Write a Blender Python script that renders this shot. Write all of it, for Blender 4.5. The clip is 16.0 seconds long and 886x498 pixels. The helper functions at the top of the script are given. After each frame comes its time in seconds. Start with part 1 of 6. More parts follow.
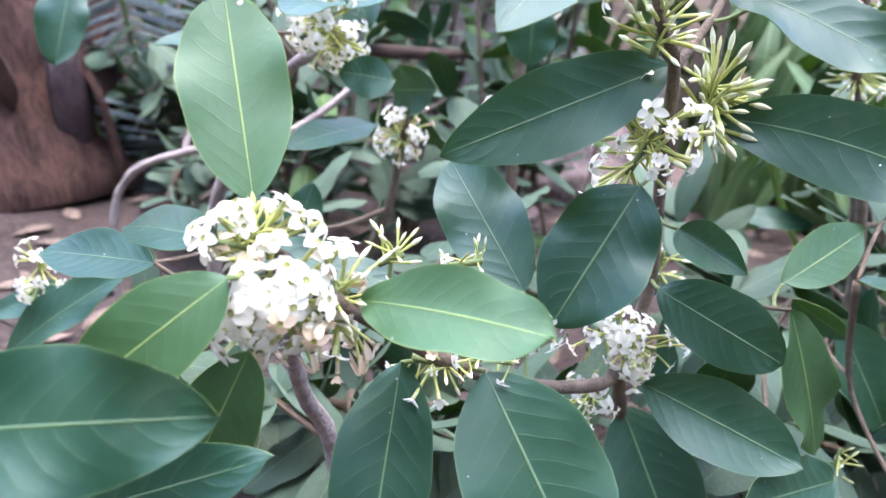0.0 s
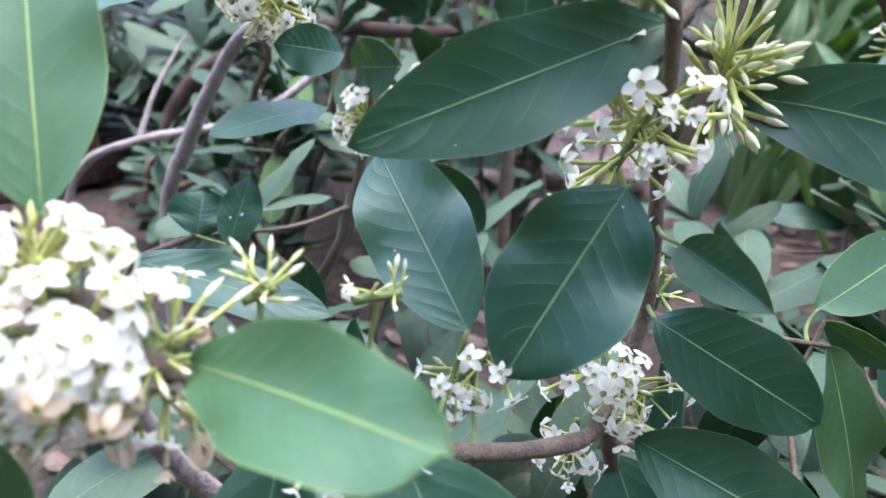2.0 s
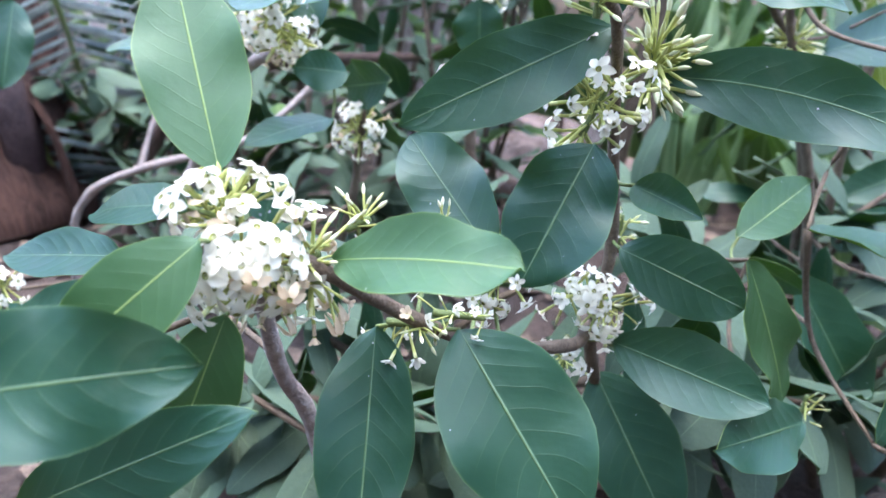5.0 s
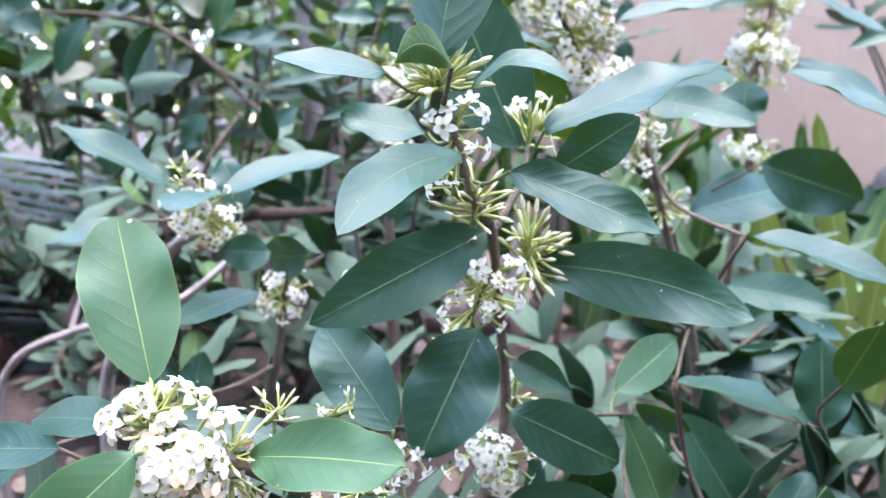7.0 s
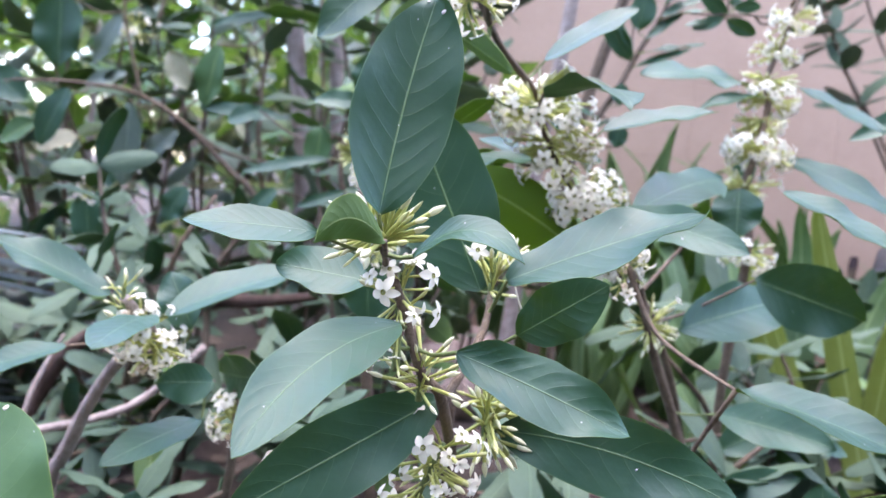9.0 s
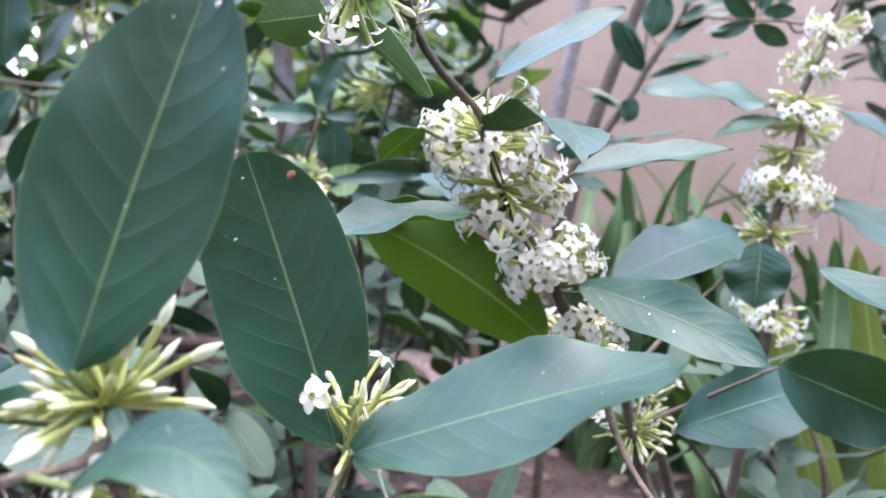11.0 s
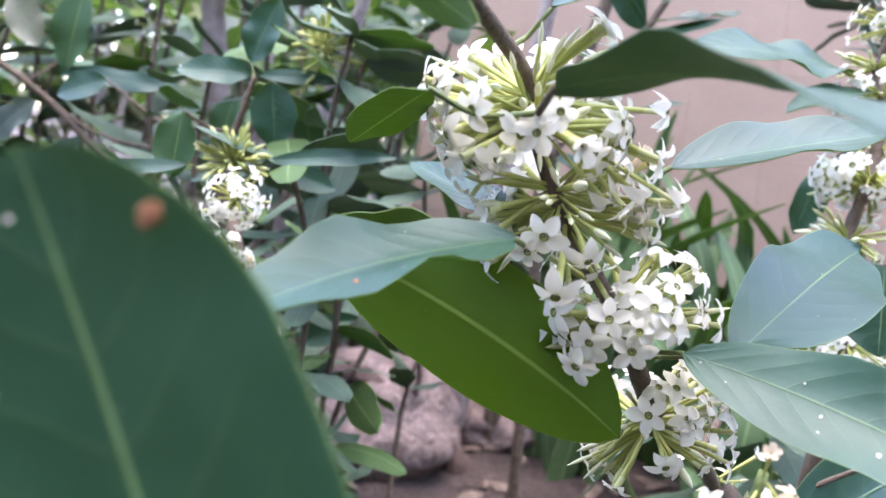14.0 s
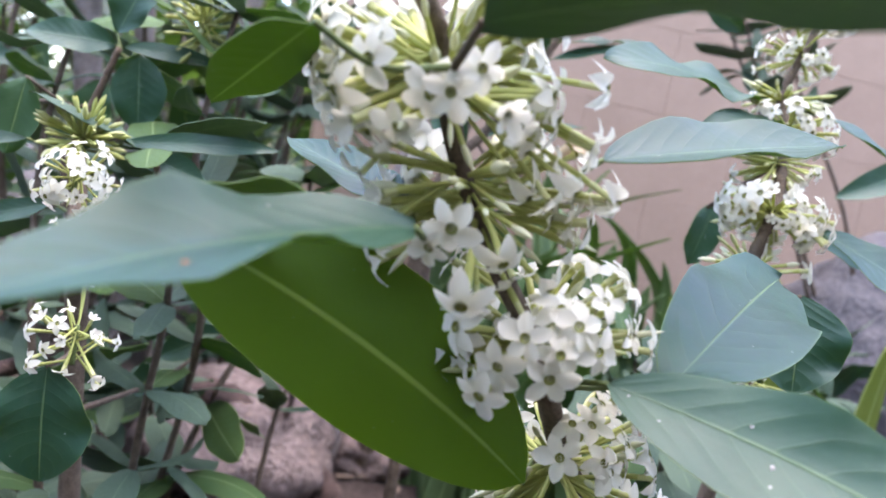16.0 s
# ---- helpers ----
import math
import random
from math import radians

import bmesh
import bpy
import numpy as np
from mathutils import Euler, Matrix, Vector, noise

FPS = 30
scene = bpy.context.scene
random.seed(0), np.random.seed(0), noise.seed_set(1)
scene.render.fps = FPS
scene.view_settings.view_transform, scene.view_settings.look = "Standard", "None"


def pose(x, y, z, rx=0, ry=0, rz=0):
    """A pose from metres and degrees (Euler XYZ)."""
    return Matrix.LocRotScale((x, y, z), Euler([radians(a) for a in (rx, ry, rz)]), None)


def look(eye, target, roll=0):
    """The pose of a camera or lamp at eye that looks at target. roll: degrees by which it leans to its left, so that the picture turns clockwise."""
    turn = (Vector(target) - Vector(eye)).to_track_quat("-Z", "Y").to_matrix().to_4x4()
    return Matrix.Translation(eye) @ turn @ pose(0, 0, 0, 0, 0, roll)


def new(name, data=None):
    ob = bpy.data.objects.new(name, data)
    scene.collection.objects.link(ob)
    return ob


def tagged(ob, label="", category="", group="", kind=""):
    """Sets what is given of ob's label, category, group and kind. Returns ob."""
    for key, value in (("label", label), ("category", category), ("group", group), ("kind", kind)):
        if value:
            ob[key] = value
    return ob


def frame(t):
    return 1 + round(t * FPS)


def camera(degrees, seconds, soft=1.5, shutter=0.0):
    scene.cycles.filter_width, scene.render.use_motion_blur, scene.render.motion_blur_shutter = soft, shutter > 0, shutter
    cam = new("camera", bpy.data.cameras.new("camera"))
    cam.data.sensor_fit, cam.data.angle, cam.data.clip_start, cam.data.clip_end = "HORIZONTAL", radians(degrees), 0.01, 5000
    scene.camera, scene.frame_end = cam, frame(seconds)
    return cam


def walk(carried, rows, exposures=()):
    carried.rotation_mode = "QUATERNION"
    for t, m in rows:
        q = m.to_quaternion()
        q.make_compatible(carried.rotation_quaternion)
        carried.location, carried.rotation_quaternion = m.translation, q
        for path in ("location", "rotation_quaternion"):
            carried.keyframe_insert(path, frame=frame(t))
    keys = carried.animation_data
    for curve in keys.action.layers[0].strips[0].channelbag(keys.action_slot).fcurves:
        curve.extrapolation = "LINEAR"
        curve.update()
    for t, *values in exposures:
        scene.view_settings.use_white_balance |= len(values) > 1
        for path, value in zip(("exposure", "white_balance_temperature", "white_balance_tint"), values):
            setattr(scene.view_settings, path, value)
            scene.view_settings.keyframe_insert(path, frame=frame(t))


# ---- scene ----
import collections
cam = camera(60.8, 16.0)
PATH = [
    (0, (0.048, 0.001, 1.074), (-0.086, 1.881, 0.405), 8.6),
    (0.5, (0.05, 0.04, 1.057), (-0.081, 1.91, 0.359), 8.7),
    (1, (0.05, 0.077, 1.056), (-0.088, 1.941, 0.346), 8.4),
    (1.5, (0.073, 0.104, 1.067), (-0.085, 1.974, 0.375), 8.2),
    (2, (0.078, 0.107, 1.058), (-0.099, 1.97, 0.353), 8.4),
    (2.5, (0.072, 0.101, 1.047), (-0.169, 1.95, 0.324), 7.9),
    (3, (0.062, 0.096, 1.04), (-0.23, 1.93, 0.298), 7.6),
    (3.2, (0.064, 0.093, 1.038), (-0.23, 1.93, 0.304), 7.5),
    (5.3, (0.05, -0.034, 1.054), (0.028, 1.883, 0.484), 4.6),
    (5.5, (0.051, -0.044, 1.055), (0.02, 1.885, 0.526), 3.8),
    (6, (0.065, -0.058, 1.068), (0.115, 1.894, 0.637), 4.3),
    (6.5, (0.051, -0.069, 1.085), (0.144, 1.9, 0.749), 4.5),
    (7, (0.068, -0.072, 1.109), (0.166, 1.903, 0.806), 3.8),
    (7.5, (0.078, -0.067, 1.131), (0.204, 1.913, 0.876), 3.9),
    (8, (0.086, -0.049, 1.148), (0.204, 1.936, 0.937), 4.4),
    (8.5, (0.088, -0.038, 1.158), (0.179, 1.949, 0.949), 4.7),
    (9, (0.098, -0.007, 1.171), (0.182, 1.983, 0.997), 5.0),
    (11.3, (0.182, 0.196, 1.226), (0.193, 2.188, 1.05), 6.2),
    (11.5, (0.173, 0.208, 1.235), (0.192, 2.203, 1.092), 5.7),
    (12, (0.181, 0.253, 1.27), (0.214, 2.245, 1.099), 4.7),
    (12.5, (0.157, 0.282, 1.246), (0.237, 2.271, 1.058), 6.0),
    (13, (0.151, 0.324, 1.244), (0.249, 2.31, 1.03), 6.3),
    (13.5, (0.146, 0.356, 1.233), (0.284, 2.337, 1.0), 6.7),
    (14, (0.146, 0.392, 1.226), (0.328, 2.37, 0.987), 7.0),
    (14.5, (0.153, 0.409, 1.218), (0.351, 2.382, 0.963), 7.9),
    (15, (0.152, 0.424, 1.216), (0.424, 2.394, 1.0), 9.0),
    (15.5, (0.17, 0.446, 1.216), (0.546, 2.397, 0.991), 9.7),
    (16, (0.156, 0.457, 1.209), (0.624, 2.397, 1.076), 11.2),
]
EXPOSURES = [(0, 4.04, 6800, 19), (1.2, 3.92, 6780, 15), (2, 3.77, 6680, 14), (3, 3.62, 6600, 14), (5.5, 3.97, 6520, 11), (6.5, 4.03, 6520, 15), (8, 3.72, 6850, 20), (9, 3.7, 6950, 21), (12.5, 3.7, 6880, 22), (14.5, 3.77, 7100, 21), (16, 3.46, 7150, 19)]
walk(cam, [(t, look(eye, target, roll)) for t, eye, target, roll in PATH], EXPOSURES)

# a small aperture, held at an arm's length
cam.data.dof.use_dof, cam.data.dof.focus_distance, cam.data.dof.aperture_fstop = True, 0.38, 9.5

# ---- light ----
world = bpy.data.worlds.new("sky")
scene.world = world
world.use_nodes = True
wn = world.node_tree
sky = wn.nodes.new("ShaderNodeTexSky")
sky.sky_type = "NISHITA"
sky.sun_disc = False
sky.sun_elevation, sky.sun_rotation = radians(88), radians(350)
sky.air_density, sky.dust_density, sky.ozone_density = 1.0, 1.4, 1.3
wn.nodes["Background"].inputs["Strength"].default_value = 0.15
wn.links.new(sky.outputs["Color"], wn.nodes["Background"].inputs["Color"])
sun = new("sun", bpy.data.lights.new("sun", "SUN"))
sun.data.energy, sun.data.angle, sun.data.color = 0.3, radians(75), (1.0, 0.94, 0.86)
sun.matrix_world = look((0.0, 0.5, 5.0), (0.1, 0.6, 1.0))

GROUND = 0.55

# ---- materials ----


def shader(name):
    m = bpy.data.materials.new(name)
    m.use_nodes = True
    t = m.node_tree
    return m, t, t.nodes["Principled BSDF"]


def math_node(t, op, a, b=None, c=None, clamp=False):
    n = t.nodes.new("ShaderNodeMath")
    n.operation, n.use_clamp = op, clamp
    for i, v in enumerate((a, b, c)):
        if v is None:
            continue
        if isinstance(v, (int, float)):
            n.inputs[i].default_value = v
        else:
            t.links.new(v, n.inputs[i])
    return n.outputs[0]


def mix_rgb(t, f, a, b, kind="MIX"):
    n = t.nodes.new("ShaderNodeMix")
    n.data_type, n.blend_type = "RGBA", kind
    for k, v in ((0, f), (6, a), (7, b)):
        if isinstance(v, (int, float)):
            n.inputs[k].default_value = v
        elif isinstance(v, tuple):
            n.inputs[k].default_value = (*v, 1)
        else:
            t.links.new(v, n.inputs[k])
    return n.outputs[2]


def noise_node(t, scale, detail=4.0, rough=0.6, vector=None):
    n = t.nodes.new("ShaderNodeTexNoise")
    n.inputs["Scale"].default_value, n.inputs["Detail"].default_value, n.inputs["Roughness"].default_value = scale, detail, rough
    if vector is None:
        c = t.nodes.new("ShaderNodeTexCoord")
        vector = c.outputs["Object"]
    t.links.new(vector, n.inputs["Vector"])
    return n.outputs["Fac"]


def ramp(t, f, a, b):
    n = t.nodes.new("ShaderNodeMapRange")
    n.interpolation_type = "SMOOTHSTEP"
    n.inputs[1].default_value, n.inputs[2].default_value = a, b
    t.links.new(f, n.inputs[0])
    return n.outputs[0]


def bump(t, b, height, strength, distance):
    n = t.nodes.new("ShaderNodeBump")
    n.inputs["Strength"].default_value, n.inputs["Distance"].default_value = strength, distance
    t.links.new(height, n.inputs["Height"])
    t.links.new(n.outputs["Normal"], b.inputs["Normal"])


def rough_mat(name, dark, light, scale, rough=0.8, relief=0.004, fine=6.0, spec=0.3, along=1.0):
    """A matt natural surface with grain at two scales."""
    m, t, b = shader(name)
    c, mp = t.nodes.new("ShaderNodeTexCoord"), t.nodes.new("ShaderNodeMapping")
    mp.inputs["Scale"].default_value = (1, 1, along)
    t.links.new(c.outputs["Object"], mp.inputs["Vector"])
    n1, n2 = noise_node(t, scale, vector=mp.outputs[0]), noise_node(t, scale * fine, 6, vector=mp.outputs[0])
    f = math_node(t, "ADD", math_node(t, "MULTIPLY", ramp(t, n1, 0.3, 0.7), 0.55), math_node(t, "MULTIPLY", ramp(t, n2, 0.3, 0.7), 0.45))
    t.links.new(mix_rgb(t, f, dark, light), b.inputs["Base Color"])
    b.inputs["Roughness"].default_value = rough
    b.inputs["Specular IOR Level"].default_value = spec
    bump(t, b, f, 0.8, relief)
    return m


def leaf_mat(name, dark, light, vein, rough, lucent, glow, rib=0.016, veins=0.06, spec=0.32, specks=0.6, relief=0.24):
    """A leathery leaf: midrib and side veins along its own length and width, mottling, and light that passes it."""
    m, t, b = shader(name)
    uv = t.nodes.new("ShaderNodeUVMap")
    xyz = t.nodes.new("ShaderNodeSeparateXYZ")
    t.links.new(uv.outputs[0], xyz.inputs[0])
    u, v = xyz.outputs[0], xyz.outputs[1]
    across = math_node(t, "MULTIPLY", math_node(t, "ABSOLUTE", math_node(t, "SUBTRACT", v, 0.5)), 2)
    n1, n2 = noise_node(t, 35, 3), noise_node(t, 260, 5)
    info = t.nodes.new("ShaderNodeObjectInfo")
    f = math_node(t, "ADD", math_node(t, "MULTIPLY", ramp(t, n1, 0.3, 0.7), 0.55), math_node(t, "MULTIPLY", n2, 0.25))
    f = math_node(t, "ADD", f, math_node(t, "MULTIPLY", math_node(t, "SUBTRACT", info.outputs["Random"], 0.5), 0.7), clamp=True)
    base = mix_rgb(t, f, dark, light)
    warp = math_node(t, "MULTIPLY", noise_node(t, 30, 1), 0.7)
    arg = math_node(t, "FRACT", math_node(t, "ADD", math_node(t, "SUBTRACT", math_node(t, "MULTIPLY", u, 9), math_node(t, "MULTIPLY", math_node(t, "POWER", across, 1.3), 2.0)), warp))
    line = math_node(t, "ABSOLUTE", math_node(t, "SUBTRACT", math_node(t, "MULTIPLY", arg, 2), 1))
    side = math_node(t, "MULTIPLY", ramp(t, line, 0.9, 1.0), ramp(t, across, 0.95, 0.5))
    mid = ramp(t, across, rib * 1.8, rib * 0.5)
    base = mix_rgb(t, math_node(t, "MULTIPLY", side, veins), base, vein)
    base = mix_rgb(t, math_node(t, "MULTIPLY", mid, 0.65), base, vein)
    base = mix_rgb(t, math_node(t, "MULTIPLY", ramp(t, across, 0.965, 0.995), 0.35), base, vein)
    dust = t.nodes.new("ShaderNodeTexVoronoi")
    dust.inputs["Scale"].default_value = 170
    place = t.nodes.new("ShaderNodeTexCoord")
    t.links.new(place.outputs["Object"], dust.inputs["Vector"])
    rare = t.nodes.new("ShaderNodeSeparateXYZ")
    t.links.new(dust.outputs["Color"], rare.inputs[0])
    dot = math_node(t, "MULTIPLY", ramp(t, dust.outputs["Distance"], 0.1, 0.05), ramp(t, rare.outputs[0], 0.86, 0.9))
    base = mix_rgb(t, math_node(t, "MULTIPLY", dot, specks), base, (0.5, 0.52, 0.42))
    smear = math_node(t, "MULTIPLY", ramp(t, noise_node(t, 22, 5, 0.7), 0.56, 0.72), 0.055 * specks)
    base = mix_rgb(t, smear, base, (0.3, 0.33, 0.25))
    t.links.new(base, b.inputs["Base Color"])
    b.inputs["Specular IOR Level"].default_value = spec
    # blue sky sheen painted in by tinting the highlights
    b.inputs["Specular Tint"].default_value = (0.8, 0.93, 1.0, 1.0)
    t.links.new(math_node(t, "ADD", rough - 0.16, math_node(t, "MULTIPLY", math_node(t, "ADD", n1, math_node(t, "MULTIPLY", n2, 0.5)), 0.24)), b.inputs["Roughness"])
    h = math_node(t, "SUBTRACT", math_node(t, "MULTIPLY", n2, 0.25), math_node(t, "ADD", math_node(t, "MULTIPLY", side, 0.15), mid))
    h = math_node(t, "ADD", h, math_node(t, "ADD", math_node(t, "MULTIPLY", n1, 1.2), math_node(t, "MULTIPLY", math_node(t, "MULTIPLY", ramp(t, line, 1.0, 0.2), ramp(t, across, 1.0, 0.6)), relief)))
    bump(t, b, h, 0.5, 0.001)
    tr = t.nodes.new("ShaderNodeBsdfTranslucent")
    t.links.new(mix_rgb(t, mid, glow, tuple(min(0.95, 1.2 * c + 0.18) for c in glow)), tr.inputs["Color"])
    mx = t.nodes.new("ShaderNodeMixShader")
    mx.inputs[0].default_value = lucent
    t.links.new(b.outputs[0], mx.inputs[1])
    t.links.new(tr.outputs[0], mx.inputs[2])
    t.links.new(mx.outputs[0], t.nodes["Material Output"].inputs["Surface"])
    return m


def petal_mat(name, a, bcol, rough=0.55, lucent=0.46):
    m, t, b = shader(name)
    f = noise_node(t, 300, 3)
    col = mix_rgb(t, f, a, bcol)
    t.links.new(col, b.inputs["Base Color"])
    b.inputs["Roughness"].default_value = rough
    b.inputs["Specular IOR Level"].default_value = 0.25
    tr = t.nodes.new("ShaderNodeBsdfTranslucent")
    t.links.new(col, tr.inputs["Color"])
    mx = t.nodes.new("ShaderNodeMixShader")
    mx.inputs[0].default_value = lucent
    t.links.new(b.outputs[0], mx.inputs[1])
    t.links.new(tr.outputs[0], mx.inputs[2])
    t.links.new(mx.outputs[0], t.nodes["Material Output"].inputs["Surface"])
    return m


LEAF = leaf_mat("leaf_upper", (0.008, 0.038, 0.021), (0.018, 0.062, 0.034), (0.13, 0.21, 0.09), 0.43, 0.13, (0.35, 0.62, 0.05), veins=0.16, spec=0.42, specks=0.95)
# paler copy of the upper leaf; its colour makes up for missing light
BACKLEAF = leaf_mat("lightened_leaf_upper", (0.04, 0.066, 0.055), (0.085, 0.12, 0.094), (0.2, 0.25, 0.16), 0.46, 0.22, (0.34, 0.48, 0.13), spec=0.75)
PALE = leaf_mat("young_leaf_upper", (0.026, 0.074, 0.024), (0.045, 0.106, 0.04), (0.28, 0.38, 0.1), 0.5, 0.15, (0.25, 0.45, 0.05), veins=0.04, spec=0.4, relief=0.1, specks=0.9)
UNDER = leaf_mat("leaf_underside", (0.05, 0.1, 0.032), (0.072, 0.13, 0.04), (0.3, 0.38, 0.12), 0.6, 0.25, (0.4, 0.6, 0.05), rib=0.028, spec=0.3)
# brighter leaf underside, the glow of light from behind put into its colour
BACKLIT_UNDER = leaf_mat("backlit_leaf_underside", (0.075, 0.15, 0.03), (0.1, 0.19, 0.035), (0.4, 0.46, 0.12), 0.55, 0.6, (0.5, 0.68, 0.05), rib=0.028, veins=0.03, spec=0.3)
# duller copy of the leaf underside, with shade put into its colour
SHADED_UNDER = leaf_mat("shaded_leaf_underside", (0.05, 0.085, 0.055), (0.075, 0.115, 0.07), (0.12, 0.2, 0.09), 0.6, 0.15, (0.16, 0.3, 0.05), spec=0.3)
# pale leaf copy; far sunlight is put into its colour
SUNNY = leaf_mat("sunlit_leaf", (0.2, 0.2, 0.13), (0.34, 0.33, 0.24), (0.25, 0.3, 0.16), 0.5, 0.3, (0.4, 0.45, 0.2))
PETAL = petal_mat("petal", (0.78, 0.765, 0.67), (0.73, 0.71, 0.6))
FADED = petal_mat("faded_petal", (0.75, 0.66, 0.5), (0.6, 0.45, 0.3))
TUBE = petal_mat("flower_tube", (0.37, 0.41, 0.11), (0.51, 0.53, 0.2), 0.6, 0.25)
TUBE_PINK = petal_mat("flower_tube_tip", (0.48, 0.52, 0.2), (0.62, 0.62, 0.36), 0.6, 0.25)
BUD = petal_mat("bud_tip", (0.6, 0.62, 0.38), (0.72, 0.72, 0.53), 0.5, 0.25)
THROAT = petal_mat("flower_throat", (0.13, 0.145, 0.03), (0.22, 0.23, 0.06), 0.7, 0.1)
GREEN_STEM = rough_mat("green_stem", (0.09, 0.13, 0.04), (0.16, 0.2, 0.07), 120, 0.55, 0.0006)
TWIG = rough_mat("twig_bark", (0.06, 0.043, 0.03), (0.17, 0.125, 0.088), 90, 0.7, 0.0012)
BARK = rough_mat("grey_bark", (0.2, 0.16, 0.145), (0.42, 0.355, 0.325), 45, 0.8, 0.003)
PALM = rough_mat("palm_fibre", (0.022, 0.011, 0.009), (0.11, 0.056, 0.042), 26, 0.9, 0.02, 5, along=0.16)
SHEATH = rough_mat("palm_sheath", (0.03, 0.014, 0.011), (0.115, 0.057, 0.043), 20, 0.85, 0.008, 7, along=0.2)
BOOT = rough_mat("palm_leaf_base", (0.02, 0.012, 0.014), (0.07, 0.045, 0.045), 18, 0.6, 0.004)
SOIL = rough_mat("soil", (0.03, 0.022, 0.019), (0.115, 0.084, 0.073), 7, 0.95, 0.03, 12)
ROOT = rough_mat("brown_bark", (0.045, 0.028, 0.023), (0.16, 0.105, 0.088), 40, 0.85, 0.004, 8)
LITTER = rough_mat("dry_leaf", (0.06, 0.042, 0.032), (0.2, 0.15, 0.115), 30, 0.85, 0.002)
WALL = rough_mat("pink_paint", (0.355, 0.243, 0.175), (0.42, 0.293, 0.215), 5, 0.85, 0.0007, 22)
MORTAR = rough_mat("painted_mortar", (0.345, 0.236, 0.17), (0.405, 0.283, 0.207), 9, 0.9, 0.0007, 20)
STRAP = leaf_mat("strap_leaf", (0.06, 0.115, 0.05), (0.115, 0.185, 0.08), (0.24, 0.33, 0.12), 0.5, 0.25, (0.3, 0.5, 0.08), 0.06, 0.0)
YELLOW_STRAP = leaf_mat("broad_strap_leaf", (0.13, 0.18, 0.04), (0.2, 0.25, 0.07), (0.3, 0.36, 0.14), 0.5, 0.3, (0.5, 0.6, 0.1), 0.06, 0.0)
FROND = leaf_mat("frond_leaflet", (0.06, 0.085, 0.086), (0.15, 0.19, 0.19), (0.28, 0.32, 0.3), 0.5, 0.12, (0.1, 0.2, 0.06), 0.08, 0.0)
SPOT = rough_mat("pale_spot", (0.4, 0.37, 0.31), (0.68, 0.66, 0.6), 900, 0.7, 0.0002)
RUST = rough_mat("rust_spot", (0.25, 0.09, 0.04), (0.42, 0.2, 0.1), 900, 0.8, 0.0002)
SLATE = rough_mat("dark_slate", (0.06, 0.06, 0.068), (0.17, 0.155, 0.16), 9, 0.8, 0.01, 8)
STONE = rough_mat("stone", (0.1, 0.073, 0.063), (0.34, 0.26, 0.23), 14, 0.95, 0.02, 6)

# ---- building helpers ----


def part(name, me, parent, at=(0, 0, 0), label=""):
    ob = new(name, me)
    ob.parent = parent
    ob.location = Vector(at)
    if label:
        ob["label"] = label
    return ob


def thing(name, at, label, category, kind="", group=""):
    ob = new(name)
    ob.location = at
    return tagged(ob, label, category, group, kind)


def mesh(name, verts, faces, mats, index=None, smooth=True, uvs=None):
    me = bpy.data.meshes.new(name)
    me.from_pydata([tuple(v) for v in verts], [], faces)
    for m in mats:
        me.materials.append(m)
    if index is not None:
        me.polygons.foreach_set("material_index", index)
    if smooth:
        me.polygons.foreach_set("use_smooth", [True] * len(faces))
    if uvs is not None:
        layer = me.uv_layers.new(name="UVMap")
        loops = np.empty(len(me.loops), dtype=np.int32)
        me.loops.foreach_get("vertex_index", loops)
        layer.data.foreach_set("uv", np.asarray(uvs, dtype=np.float32)[loops].ravel())
    me.update()
    return me


def smooth_path(points, steps=6):
    pts = [Vector(p) for p in points]
    out = []
    for i in range(len(pts) - 1):
        a, b, c, d = pts[max(i - 1, 0)], pts[i], pts[i + 1], pts[min(i + 2, len(pts) - 1)]
        for k in range(steps):
            t = k / steps
            out.append(0.5 * ((2 * b) + (c - a) * t + (2 * a - 5 * b + 4 * c - d) * t * t + (3 * b - a - 3 * c + d) * t ** 3))
    return out + [pts[-1]]


def tube(points, r0, r1, mats, sides=8, steps=6, knots=0.0, seed=0):
    """A tapered, slightly knotty stem along points."""
    rnd = random.Random(seed)
    path = smooth_path(points, steps)
    verts, faces = [], []
    n = len(path)
    ref = Vector((0.31, 0.17, 0.93))
    for i, p in enumerate(path):
        d = (path[min(i + 1, n - 1)] - path[max(i - 1, 0)]).normalized()
        a = d.cross(ref).normalized()
        b = d.cross(a)
        r = r0 + (r1 - r0) * i / (n - 1)
        r *= 1 + knots * (rnd.random() - 0.4)
        for k in range(sides):
            w = 2 * math.pi * k / sides
            verts.append(p + (a * math.cos(w) + b * math.sin(w)) * r * (1 + knots * 0.5 * (rnd.random() - 0.5)))
    for i in range(n - 1):
        for k in range(sides):
            faces.append((i * sides + k, i * sides + (k + 1) % sides, (i + 1) * sides + (k + 1) % sides, (i + 1) * sides + k))
    faces.append(tuple(range(sides))[::-1])
    faces.append(tuple((n - 1) * sides + k for k in range(sides)))
    return mesh("stem", verts, faces, mats)


PATHS = collections.defaultdict(list)


def stem(parent, points, r0, r1, mat, name="stem", knots=0.12, seed=0):
    o = Vector(points[0])
    PATHS[parent.name] += smooth_path(points, 8)
    return part(name, tube([Vector(p) - o for p in points], r0, r1, [mat], knots=knots, seed=seed), parent, o - parent.location)


